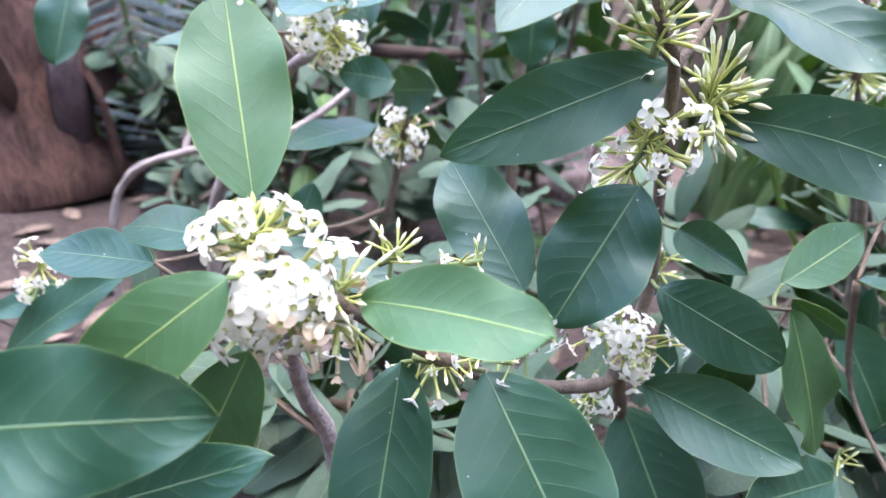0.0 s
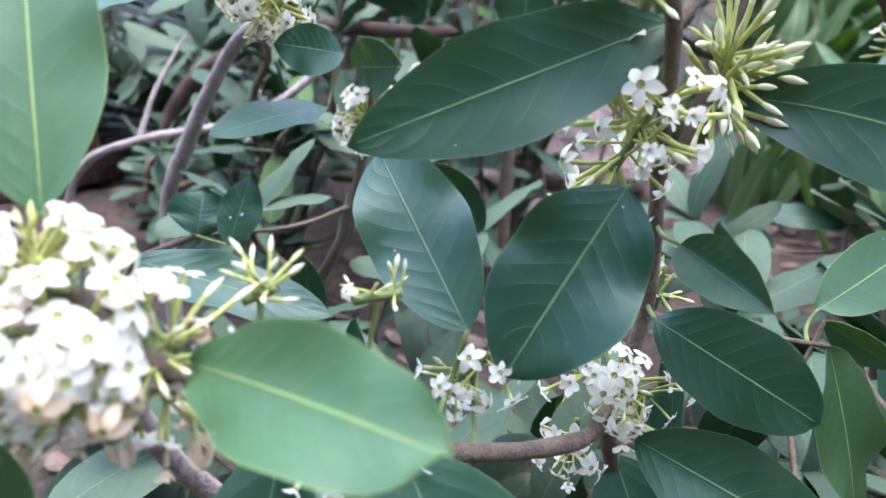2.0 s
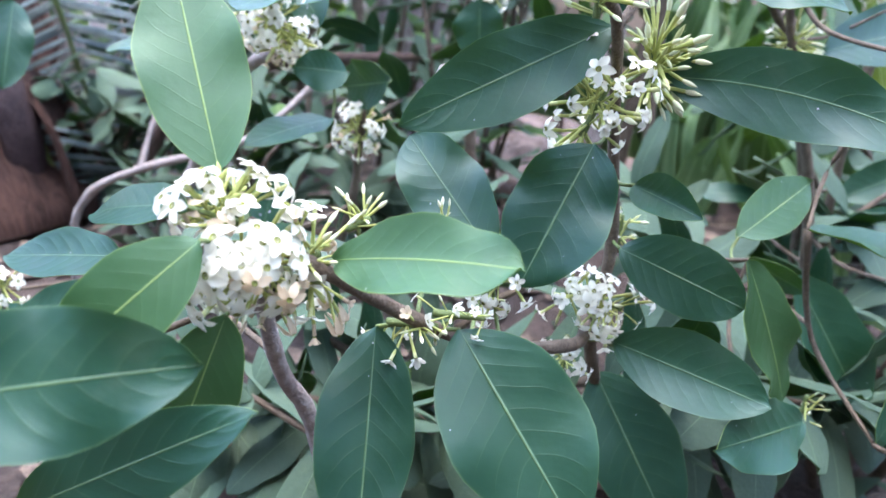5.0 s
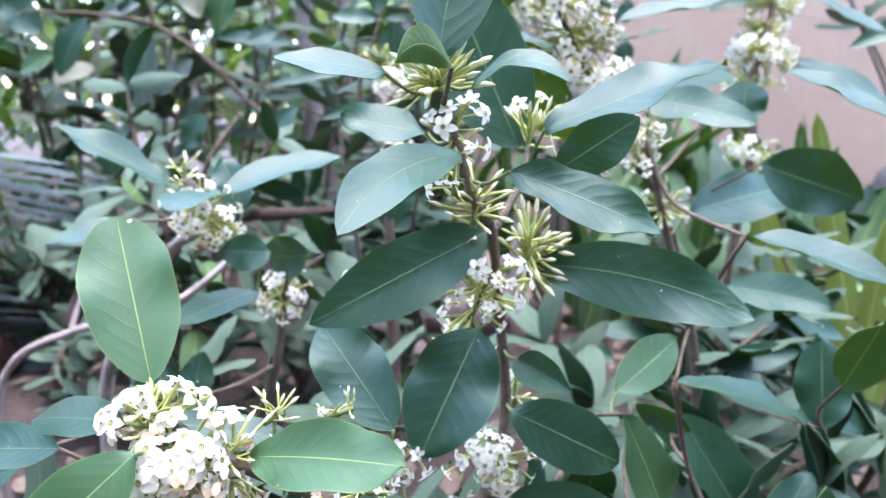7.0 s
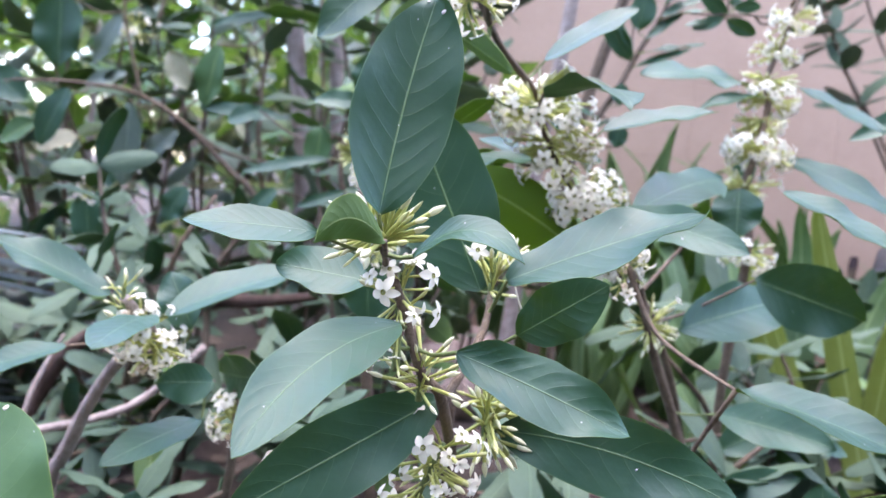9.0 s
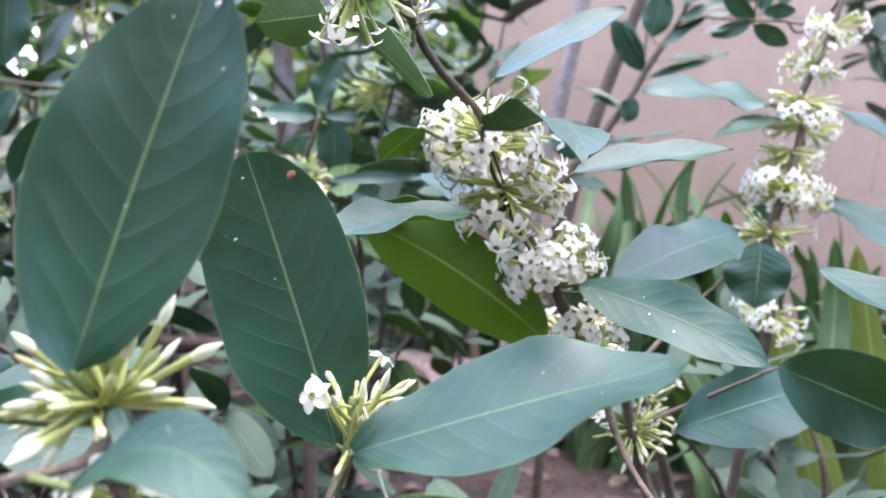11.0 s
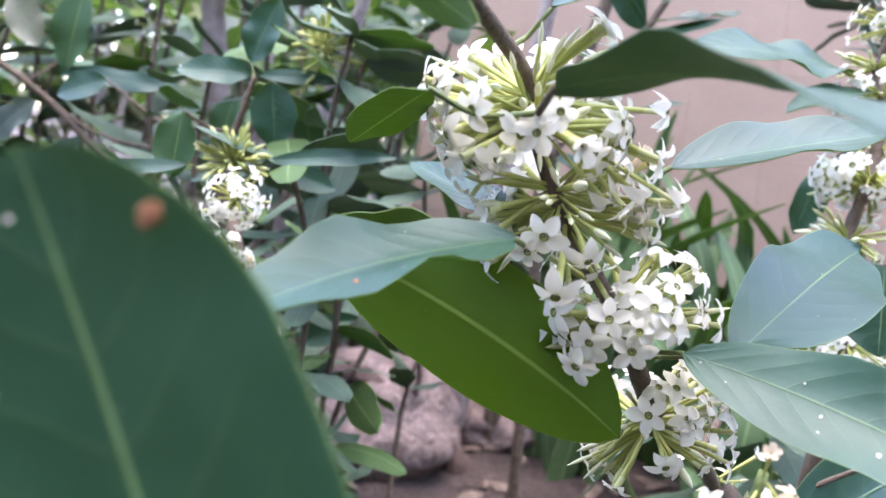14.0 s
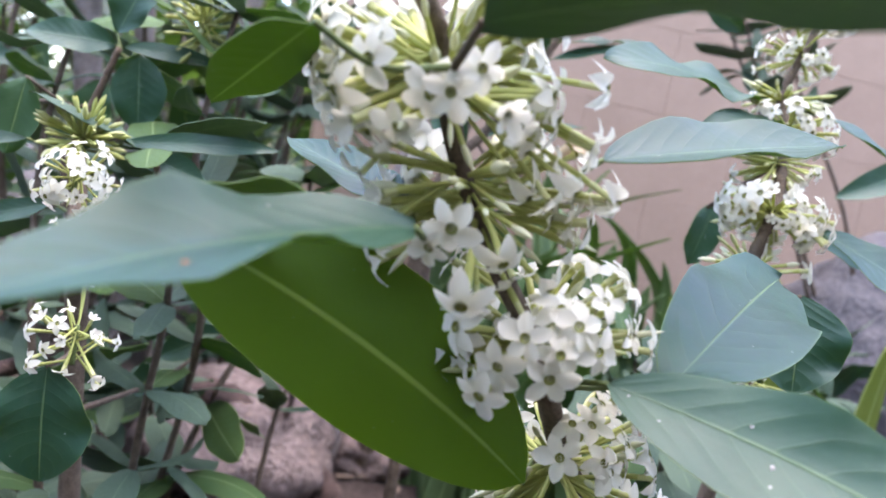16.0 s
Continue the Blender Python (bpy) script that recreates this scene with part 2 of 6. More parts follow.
def attach(parent, base, on):
    """A thin stalk from a leaf or flower head to the nearest stem of its plant; a twig where that stem is further off."""
    b = Vector(base)
    if not PATHS[parent.name]:
        return
    q = min(PATHS[parent.name], key=lambda p: (p - b).length + 0.5 * max(0, p.z - b.z))
    d = (q - b).length
    mid = b.lerp(q, 0.5) + Vector((0, 0.25 * d, -0.12 * d))
    if 0.004 < d < 0.06:
        part("petiole", tube([(0, 0, 0), mid - b, q - b], 0.0011, 0.0013, [GREEN_STEM], 6, 4), on)
    elif 0.06 <= d < 0.26:
        stem(parent, [q, mid, b], 0.0028 if d > 0.15 else 0.002, 0.0013, TWIG, "twig", seed=int(d * 1e4))


def blade(length, side, bow, mats, peak=0.5, fold=0.12, wave=0.03, seed=0, nu=16, nv=8, full=1.15, thick=0.00045, tip=0.0):
    """A leaf blade with an upper and a lower skin and a rim. length: the way from base to tip; side: half its width."""
    rnd = random.Random(seed)
    axis, s = Vector(length), Vector(side)
    nrm = axis.cross(s).normalized()
    ph, ph2 = rnd.uniform(0, 6.3), rnd.uniform(0, 6.3)
    skew, ripple, twist = rnd.uniform(-0.06, 0.06), wave * rnd.uniform(0.5, 1.4), rnd.uniform(-0.14, 0.14)
    ph3, ph4 = rnd.uniform(0, 6.3), rnd.uniform(0, 6.3)
    ka, kb = full * peak, full * (1 - peak) * 1.08
    best = ka / (ka + kb)
    top = (best ** ka) * ((1 - best) ** kb)
    rows, uvs = [], []
    hw = s.length
    for i in range(nu + 1):
        u = i / nu
        e = 0.5 - 0.5 * math.cos(math.pi * u)
        u = 0.45 * u + 0.55 * e
        w = (max(u, 1e-4) ** ka) * (max(1 - u, 1e-4) ** kb) / top
        w = max(w, 0.035 if u < 0.5 else 0.012)
        c = axis * u + Vector(bow) * (4 * u * (1 - u)) + nrm * (-tip * axis.length * max(0, u - 0.7) ** 2 * 6)
        for j in range(nv + 1):
            v = 2 * j / nv - 1
            lift = fold * hw * w * abs(v) ** 1.3
            lift += ripple * hw * (math.sin(u * 11 + ph + (1.5 if v > 0 else 0)) + 0.5 * math.sin(u * 19 + ph3 + v)) * v * v * w * 2
            lift += 0.03 * hw * math.sin(u * 4.2 + ph2) * v + twist * hw * (2 * u - 1) * v
            edge = 1 + skew * v + 0.022 * math.sin(u * 15 + (ph4 if v > 0 else ph3))
            rows.append(c + s * (v * w * edge) + nrm * lift)
            uvs.append((u, v * 0.5 + 0.5))
    n = len(rows)
    width = nv + 1
    verts = rows + [p - nrm * thick for p in rows]
    faces, idx = [], []
    for i in range(nu):
        for j in range(nv):
            a = i * width + j
            faces.append((a, a + width, a + width + 1, a + 1)[::-1])
            idx.append(0)
            faces.append((n + a + width, n + a + width + 1, n + a + 1, n + a))
            idx.append(1)
    for j in (0, nv):
        k = len(verts)
        for i in range(nu + 1):
            a = i * width + j
            verts += [verts[a], verts[n + a]]
        for i in range(nu):
            q = (k + 2 * i, k + 2 * i + 2, k + 2 * i + 3, k + 2 * i + 1)
            faces.append(q if j == 0 else q[::-1])
            idx.append(1)
    rim = [uvs[i * width + j] for j in (0, nv) for i in range(nu + 1) for _ in (0, 1)]
    return mesh("blade", verts, faces, mats, idx, True, uvs + uvs + rim)


seeds = [0]


def leaf(parent, base, tipp, side, bow=(0, 0, 0), mat=None, under=None, peak=0.5, fold=0.14, full=1.45, wave=0.06, label=""):
    """One leaf from its base to its tip; side is half its width across, to the left of the upper face."""
    seeds[0] += 1
    b = Vector(base)
    ax, s = Vector(tipp) - b, Vector(side)
    rnd = random.Random(seeds[0] * 13)
    if Vector(bow).length == 0:
        bow = ax.cross(s).normalized() * ax.length * rnd.uniform(0.0, 0.045)
    if fold == 0.14:
        fold = rnd.uniform(0.08, 0.32)
    me = blade(ax, s, bow, [mat or LEAF, under or UNDER], peak, fold, wave * rnd.uniform(0.6, 1.35), seeds[0], full=full * rnd.uniform(0.93, 1.0))
    ob = part("leaf", me, parent, b - parent.location, label)
    attach(parent, b, ob)
    return ob


# a flower: tube, five pointed petals and a dark throat; z runs outwards from its node, one unit is its length
def ring(z, r, k, off=0.0):
    return [Vector((r * math.cos(2 * math.pi * (i + off) / k), r * math.sin(2 * math.pi * (i + off) / k), z)) for i in range(k)]


def flower_mesh(seed, droop, span, mats, closed=0.0):
    """droop: how far the petals bend back; closed: how far they stand up round the throat."""
    rnd = random.Random(seed)
    verts, faces, idx = [], [], []
    levels = [(0.0, 0.024), (0.3, 0.026), (0.6, 0.034), (0.85, 0.044), (0.95, 0.042), (1.0, 0.05)]
    sway = Vector((rnd.uniform(-0.04, 0.04), rnd.uniform(-0.04, 0.04), 0))
    for z, r in levels:
        verts += [v + sway * math.sin(z * 3.14159) for v in ring(z, r, 7)]
    for i in range(len(levels) - 1):
        for k in range(7):
            faces.append((i * 7 + k, i * 7 + (k + 1) % 7, i * 7 + 7 + (k + 1) % 7, i * 7 + 7 + k))
            idx.append(1 if i < 3 else 3)
    n0 = len(verts)
    hole = 0.125 * span + 0.01
    verts += ring(1.03, hole * 1.25, 8) + ring(1.018, hole * 0.8, 8) + [Vector((0, 0, 0.99))]
    for k in range(8):
        faces.append((n0 + k, n0 + (k + 1) % 8, n0 + 8 + (k + 1) % 8, n0 + 8 + k))
        faces.append((n0 + 8 + k, n0 + 8 + (k + 1) % 8, n0 + 16))
        idx += [2, 2]
    twist = 0.1 * rnd.choice((-1, 1))
    for p in range(5):
        a = 2 * math.pi * p / 5 + rnd.uniform(-0.1, 0.1)
        long = span * rnd.uniform(0.88, 1.1)
        dr = droop + rnd.uniform(-0.12, 0.12)
        curl = rnd.uniform(-0.1, 0.1)
        wide = rnd.uniform(0.9, 1.08)
        ca, sa = math.cos(a), math.sin(a)
        start = len(verts)
        for r, w in ((0.06, 0.12), (0.25, 0.235), (0.46, 0.315), (0.68, 0.3), (0.86, 0.19), (1.0, 0.016)):
            x = r * long * (1 - 0.55 * closed * r)
            z = 1.006 + 0.05 * long * math.sin(r * 2.5) - dr * r * r * long + closed * long * r * 0.95
            for q in (-1, -0.5, 0, 0.5, 1):
                y = q * w * long * wide * (1 - 0.3 * closed)
                zz = z + long * (0.07 * q * q * math.sin(3.1 * r) + twist * q * w + curl * q * r * 0.5)
                verts.append(Vector((x * ca - y * sa, x * sa + y * ca, zz)))
        for i in range(5):
            for j in range(4):
                b = start + i * 5 + j
                faces.append((b, b + 5, b + 6, b + 1))
                idx.append(0)
    return mesh("flower", verts, faces, mats, idx)


def bud_mesh(mats, fat=1.0, bend=0.0):
    verts, faces, idx = [], [], []
    levels = [(0.0, 0.03), (0.25, 0.036), (0.5, 0.046), (0.66, 0.056 * fat), (0.72, 0.054 * fat), (0.78, 0.072 * fat), (0.85, 0.078 * fat), (0.93, 0.056 * fat), (0.99, 0.024 * fat), (1.02, 0.004)]
    for z, r in levels:
        verts += [v + Vector((bend * math.sin(z * 3), 0, 0)) for v in ring(z, r * 0.8, 7)]
    for i in range(len(levels) - 1):
        for k in range(7):
            faces.append((i * 7 + k, i * 7 + (k + 1) % 7, i * 7 + 7 + (k + 1) % 7, i * 7 + 7 + k))
            idx.append(0 if i < 4 else 1)
    return mesh("bud", verts, faces, mats, idx)


STAR = [PETAL, TUBE, THROAT, TUBE_PINK]
FLOWERS = [flower_mesh(i, d, s, STAR, c) for i, (d, s, c) in enumerate(((0.05, 0.34, 0), (0.3, 0.36, 0), (0.55, 0.34, 0), (0.15, 0.31, 0.15), (0.2, 0.35, 0), (0.0, 0.3, 0.45)))]
LONG = [flower_mesh(20 + i, d, s, STAR, c) for i, (d, s, c) in enumerate(((0.1, 0.25, 0), (0.35, 0.265, 0), (0.6, 0.25, 0), (0.2, 0.24, 0.1), (0.25, 0.255, 0), (0.0, 0.21, 0.5)))]
OLD = [flower_mesh(9, 0.9, 0.26, [FADED, TUBE, THROAT, FADED]), flower_mesh(10, 0.2, 0.24, [FADED, TUBE, THROAT, FADED], 0.7)]
GREEN_BUDS = [bud_mesh([TUBE, TUBE_PINK], 0.95, 0.03), bud_mesh([TUBE, TUBE], 0.9, -0.04)]
BUDS = [bud_mesh([TUBE, BUD], 1.0, 0.02), bud_mesh([TUBE, BUD], 0.85, -0.05), bud_mesh([TUBE, BUD], 0.75, 0.05), bud_mesh([TUBE, TUBE_PINK], 0.7)]


def set_out(node, kind, shape, at, way, size, spin, long=0.0):
    """One flower or bud of an inflorescence, from its foot along way; long: its length where it is not its size."""
    o = new(kind, shape)
    o.parent = node
    o.matrix_basis = Matrix.Translation(at) @ Vector(way).to_track_quat("Z", "Y").to_matrix().to_4x4() @ Matrix.Rotation(spin, 4, "Z") @ Matrix.Diagonal((size, size, long or size, 1))


def knot(parent, centre, run):
    c, run = Vector(centre), Vector(run)
    node = part("inflorescence", tube([-run * 1.05, Vector((0, 0, 0)), run * 1.05], 0.0022, 0.0018, [GREEN_STEM], 6, 3), parent, c - parent.location)
    attach(parent, c, node)
    return node


def shape_of(kind, size, rnd):
    return rnd.choice((LONG if size > 0.0275 else FLOWERS) if kind == "flower" else BUDS if kind == "bud" else OLD)


def cluster(parent, centre, size, opened, buds, face=(0, -1, 0.2), spread=1.0, faded=0, run=(0, 0, 0.012), seed=0, green=False):
    """Flowers and buds that stand out from one node. size: their length; spread: how far round the node they reach, 1 is half way round."""
    rnd = random.Random(seed * 7 + opened)
    f = Vector(face).normalized()
    run = Vector(run)
    node = knot(parent, centre, run)
    total = opened + buds + faded
    kinds = ["flower"] * opened + ["bud"] * buds + ["faded_flower"] * faded
    rnd.shuffle(kinds)
    a = f.orthogonal().normalized()
    b = f.cross(a)
    for i, kind in enumerate(kinds):
        h = max(-1, 1 - spread * (i + 0.5) / total)
        w = i * 2.39996 + rnd.uniform(-0.3, 0.3)
        q = math.sqrt(max(0, 1 - h * h))
        d = (f * h + (a * math.cos(w) + b * math.sin(w)) * q + Vector((rnd.uniform(-1, 1), rnd.uniform(-1, 1), rnd.uniform(-1, 1))) * 0.14).normalized()
        set_out(node, kind, rnd.choice(GREEN_BUDS) if green and kind == "bud" else shape_of(kind, size, rnd), run * rnd.uniform(-1, 1), d, size * rnd.uniform(0.7, 1.12), rnd.uniform(0, 6.28))
    return node


def whorl(parent, centre, axis, size, opened, buds, low=-0.6, high=0.7, bare=0.7, faded=0, run=0.004, seed=0):
    """Flowers and buds all round a stem. low, high: how steeply they hang or rise; bare: how far they are thinned
    towards the camera, to fit its view.
    """
    rnd = random.Random(seed)
    c, ax = Vector(centre), Vector(axis).normalized()
    node = knot(parent, c, ax * run)
    a = ax.orthogonal().normalized()
    b = ax.cross(a)
    kinds = ["flower"] * opened + ["bud"] * buds + ["faded_flower"] * faded
    rnd.shuffle(kinds)
    k = 0
    for kind in kinds:
        while True:
            k += 1
            w = k * 2.39996 + rnd.uniform(-0.3, 0.3)
            out = a * math.cos(w) + b * math.sin(w)
            if out.y > -0.55 or rnd.random() > bare:
                break
        e = rnd.uniform(low, high)
        d = (out * math.cos(e) + ax * math.sin(e) + Vector((0, 0, -0.1))).normalized()
        set_out(node, kind, shape_of(kind, size, rnd), ax * run * rnd.uniform(-1, 1), d, size * rnd.uniform(0.62, 1.1), rnd.uniform(0, 6.28))
    return node


def head(parent, centre, size, flowers, faded=(), buds=(), run=(0.003, 0, 0.002), seed=0):
    """A flower head whose single flowers, fading flowers and buds end at the given tips. size: the scale of their limbs."""
    rnd = random.Random(seed)
    c = Vector(centre)
    node = knot(parent, c, run)
    for kind, tips, shapes, k in (("flower", flowers, FLOWERS[:5], 1.0), ("faded_flower", faded, OLD, 0.8), ("bud", buds, BUDS[:3], 0.9)):
        for tip in tips:
            d = Vector(tip) - c
            set_out(node, kind, rnd.choice(shapes), Vector(run) * rnd.uniform(-1, 1), d, size * k * rnd.uniform(0.88, 1.08), rnd.uniform(0, 6.28), d.length)
    return node


def spot(on, at, r, mat, face, label=""):
    """A thin, uneven fleck lying on a leaf."""
    rnd = random.Random(int(r * 1e6))
    f = Vector(face).normalized()
    a = f.orthogonal().normalized()
    b = f.cross(a)
    k = 11
    rim = [(a * math.cos(6.283 * i / k) + b * math.sin(6.283 * i / k) * 0.7) * r * rnd.uniform(0.7, 1.2) for i in range(k)]
    verts = rim + [p * 0.85 + f * 0.00022 for p in rim] + [f * 0.00024]
    faces = [(i, (i + 1) % k, k + (i + 1) % k, k + i) for i in range(k)] + [(k + i, k + (i + 1) % k, 2 * k) for i in range(k)]
    return part("fleck", mesh("fleck", verts, faces, [mat]), on, Vector(at), label)


def fleck(on, u, v, r, mat, label=""):
    """A fleck on the upper face of a leaf: u runs from base to tip, v from 0 to 1 across."""
    me = on.data
    width = 9
    rows = 16
    i, j = min(range(rows + 1), key=lambda k: abs(me.vertices[k * width + 4].co.length / me.vertices[rows * width + 4].co.length - u)), round(v * (width - 1))
    j = min(max(j, 1), width - 2)
    i = min(max(i, 1), rows - 1)
    p = [me.vertices[a * width + b].co for a, b in ((i, j), (i + 1, j), (i, j + 1))]
    n = (p[1] - p[0]).cross(p[2] - p[0]).normalized()
    if n.dot(me.vertices[i * width + j].co - me.vertices[(rows + 1) * width + i * width + j].co) < 0:
        n = -n
    return spot(on, p[0] + n * 0.0002, r, mat, n, label)


# ---- setting ----
def ground_height(x, y):
    h = 0.03 * noise.noise(Vector((x * 1.3, y * 1.3, 3.1))) + 0.012 * noise.noise(Vector((x * 6, y * 6, 1.0)))
    return GROUND + h + 0.05 * math.exp(-((x - 0.3) ** 2 + (y - 2.0) ** 2) / 0.3)


def build_ground():
    xs = [-400, -120, -40, -14, -6] + [-3 + 0.06 * i for i in range(101)] + [5, 14, 40, 120, 400]
    ys = [-400, -120, -40, -14, -5] + [-2 + 0.06 * i for i in range(81)] + [4, 14, 40, 120, 400]
    verts = [(x, y, ground_height(x, y) if abs(x) < 5 and -4 < y < 4 else GROUND) for y in ys for x in xs]
    n = len(xs)
    faces = [(j * n + i, j * n + i + 1, (j + 1) * n + i + 1, (j + 1) * n + i) for j in range(len(ys) - 1) for i in range(n - 1)]
    return tagged(new("ground", mesh("ground", verts, faces, [SOIL])), "brown garden soil strewn with dry leaves", "ground", kind="structure")


build_ground()


def bevel_box(w, d, h, e, mat):
    bm = bmesh.new()
    bmesh.ops.create_cube(bm, size=1)
    bmesh.ops.scale(bm, vec=(w, d, h), verts=bm.verts)
    bmesh.ops.bevel(bm, geom=bm.edges[:], offset=e, segments=1, affect="EDGES")
    me = bpy.data.meshes.new("block")
    bm.to_mesh(me)
    bm.free()
    me.materials.append(mat)
    return me


WALL_Y = 2.75
wall = new("wall_north", bevel_box(4.4, 0.18, 2.9, 0.004, MORTAR))
wall.location = (2.45, WALL_Y + 0.1, GROUND + 1.4)
tagged(wall, "pink painted block garden wall with faint joints", "wall", kind="structure")

# plain unseen walls added to close off sky light behind and beside the way
PLASTER = rough_mat("dull_plaster", (0.09, 0.09, 0.075), (0.16, 0.155, 0.13), 3, 0.9, 0.004, 20)
for name, size, at in (("unseen_wall_south", (11.0, 0.2, 4.2), (0.0, -2.6, GROUND + 2.05)), ("unseen_wall_east", (0.2, 5.4, 2.4), (5.45, 0.15, GROUND + 1.15)), ("unseen_wall_west", (0.2, 5.4, 1.8), (-5.4, 0.2, GROUND + 0.85))):
    w = new(name, bevel_box(*size, 0.01, PLASTER))
    w.location = at
    tagged(w, "plain dull plaster wall, unseen and added to block sky light", "wall", kind="structure")

# ---- low plants, trunk and branches behind the shrub ----


def set_blade(seed, width, bow, peak=0.5, mats=None, fold=0.15, wave=0.05, nu=10, nv=4, tip=0.0):
    return blade((0, 1, 0), (width, 0, 0), (0, 0, bow), mats or [BACKLEAF, SHADED_UNDER], peak, fold, wave, seed, nu, nv, thick=0.006, tip=tip)


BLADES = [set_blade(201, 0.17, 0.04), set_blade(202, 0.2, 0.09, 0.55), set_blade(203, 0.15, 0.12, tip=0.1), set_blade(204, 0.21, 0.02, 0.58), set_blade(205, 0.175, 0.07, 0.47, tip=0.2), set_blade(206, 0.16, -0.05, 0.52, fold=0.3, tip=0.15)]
DARK = [set_blade(221, 0.18, 0.05, mats=[LEAF, SHADED_UNDER]), set_blade(222, 0.21, 0.1, 0.55, [LEAF, SHADED_UNDER]), set_blade(223, 0.16, 0.12, mats=[LEAF, SHADED_UNDER], tip=0.15), set_blade(224, 0.17, -0.04, 0.52, [LEAF, SHADED_UNDER], fold=0.3)]
YOUNG = [set_blade(211, 0.21, 0.05, mats=[PALE, UNDER]), set_blade(212, 0.23, 0.1, 0.55, [PALE, UNDER])]


def set_leaf(parent, base, way, size, rnd, meshes, roll=0.35):
    """One of a few leaf shapes, turned along way with its upper face to the sky."""
    y = Vector(way).normalized()
    x = y.cross(Vector((0, 0, 1)))
    x = x.normalized() if x.length > 0.05 else Vector((1, 0, 0))
    m = Matrix((x, y, x.cross(y))).transposed().to_4x4() @ Matrix.Rotation(rnd.gauss(0, roll), 4, "Y")
    o = new("leaf", rnd.choice(meshes))
    o.parent = parent
    o.matrix_basis = Matrix.Translation(Vector(base) - parent.location) @ m @ Matrix.Diagonal((size, size, size, 1))
    return o


def leafy_stem(parent, points, r0, r1, first, gap, per, size, rnd, young=0.1, lift=0.25, mat=None, flowers=0.0, shapes=None):
    """A woody stem with whorls of leaves along its upper length and a tuft at the tip."""
    stem(parent, points, r0, r1, mat or BARK, seed=rnd.randrange(999))
    path = smooth_path(points, 12)
    run, k, turn = 0.0, 0, rnd.uniform(0, 6)
    total = sum((path[i + 1] - path[i]).length for i in range(len(path) - 1))
    nxt = first * total
    for i in range(len(path) - 1):
        run += (path[i + 1] - path[i]).length
        end = i == len(path) - 2
        if run >= nxt or end:
            nxt = run + gap * rnd.uniform(0.7, 1.3)
            d = (path[i + 1] - path[i]).normalized()
            a = d.orthogonal().normalized()
            b = d.cross(a)
            n = per + (2 if end else 0)
            for j in range(n):
                w = turn + 6.283 * j / n + rnd.uniform(-0.3, 0.3)
                out = a * math.cos(w) + b * math.sin(w) + d * rnd.uniform(0.1, 0.7) + Vector((0, 0, rnd.uniform(-0.6, lift)))
                set_leaf(parent, path[i + 1], out, size * rnd.uniform(0.7, 1.15), rnd, YOUNG if rnd.random() < young else shapes or BLADES)
            turn += 1.1
            if rnd.random() < flowers:
                cluster(parent, path[i + 1], 0.022, 8, 7, (rnd.uniform(-0.5, 0.5), -1, 0.3), 1.3, 1, seed=rnd.randrange(999))


def back_shrub(at, stems, seed, label, size=0.12, first=0.2, gap=0.07, per=3, young=0.22, flowers=0.06, r=0.007, mat=None, shapes=None):
    rnd = random.Random(seed)
    root = Vector((at[0], at[1], GROUND - 0.02))
    sh = thing("background_shrub", root, label, "shrub", group="background shrubs")
    for top in stems:
        t = Vector(top)
        mid = root.lerp(t, 0.5) + Vector((rnd.uniform(-0.06, 0.06), rnd.uniform(-0.06, 0.06), 0.05))
        q = root.lerp(t, 0.8) + Vector((rnd.uniform(-0.04, 0.04), rnd.uniform(-0.04, 0.04), 0.02))
        s = root + Vector((rnd.uniform(-0.04, 0.04), rnd.uniform(-0.04, 0.04), 0))
        leafy_stem(sh, [s, mid, q, t], r, 0.0025, first, gap, per, size, rnd, young, flowers=flowers, mat=mat or TWIG, shapes=shapes)
    return sh


back_shrub((-0.5, 2.2), [(-0.62, 2.05, 1.5), (-0.5, 2.2, 1.75), (-0.36, 2.1, 1.6), (-0.3, 2.3, 1.9), (-0.7, 2.3, 1.85)], 31, "leafy evergreen shrub in the shade behind the flowers", size=0.16, gap=0.12, young=0.2, per=2)
back_shrub((-0.15, 1.9), [(-0.3, 1.8, 1.7), (-0.1, 1.7, 1.5), (0.02, 1.9, 1.75), (-0.2, 2.1, 1.95), (0.1, 1.75, 1.38)], 32, "leafy evergreen shrub in the shade behind the flowers", size=0.16, gap=0.12, young=0.2, per=2)
back_shrub((-0.85, 2.1), [(-1.1, 2.0, 1.6), (-0.9, 2.2, 1.9), (-0.7, 2.0, 1.7), (-1.3, 2.3, 1.9), (-0.6, 2.3, 2.0)], 33, "dense green shrub before the far garden", size=0.16, gap=0.12, young=0.2, per=2)
back_shrub((0.12, 2.3), [(0.0, 2.2, 1.6), (0.2, 2.15, 1.5), (0.24, 2.3, 1.9), (0.05, 2.45, 2.05), (0.3, 2.3, 1.7)], 34, "shrub with dark leaves close to the wall", size=0.15, gap=0.12)
back_shrub((0.08, 1.25), [(0.06, 1.12, 1.2), (0.1, 1.2, 1.34), (-0.06, 1.3, 1.3), (0.2, 1.35, 1.2)], 35, "young shrub with upright bud clusters", size=0.1, r=0.0045)
back_shrub((-0.25, 1.1), [(-0.32, 1.0, 1.0), (-0.15, 1.15, 1.08), (-0.4, 1.2, 1.15), (-0.05, 1.05, 0.92), (-0.2, 1.0, 0.86)], 36, "low shady shrub with small leaves", size=0.095, young=0.04, shapes=DARK)
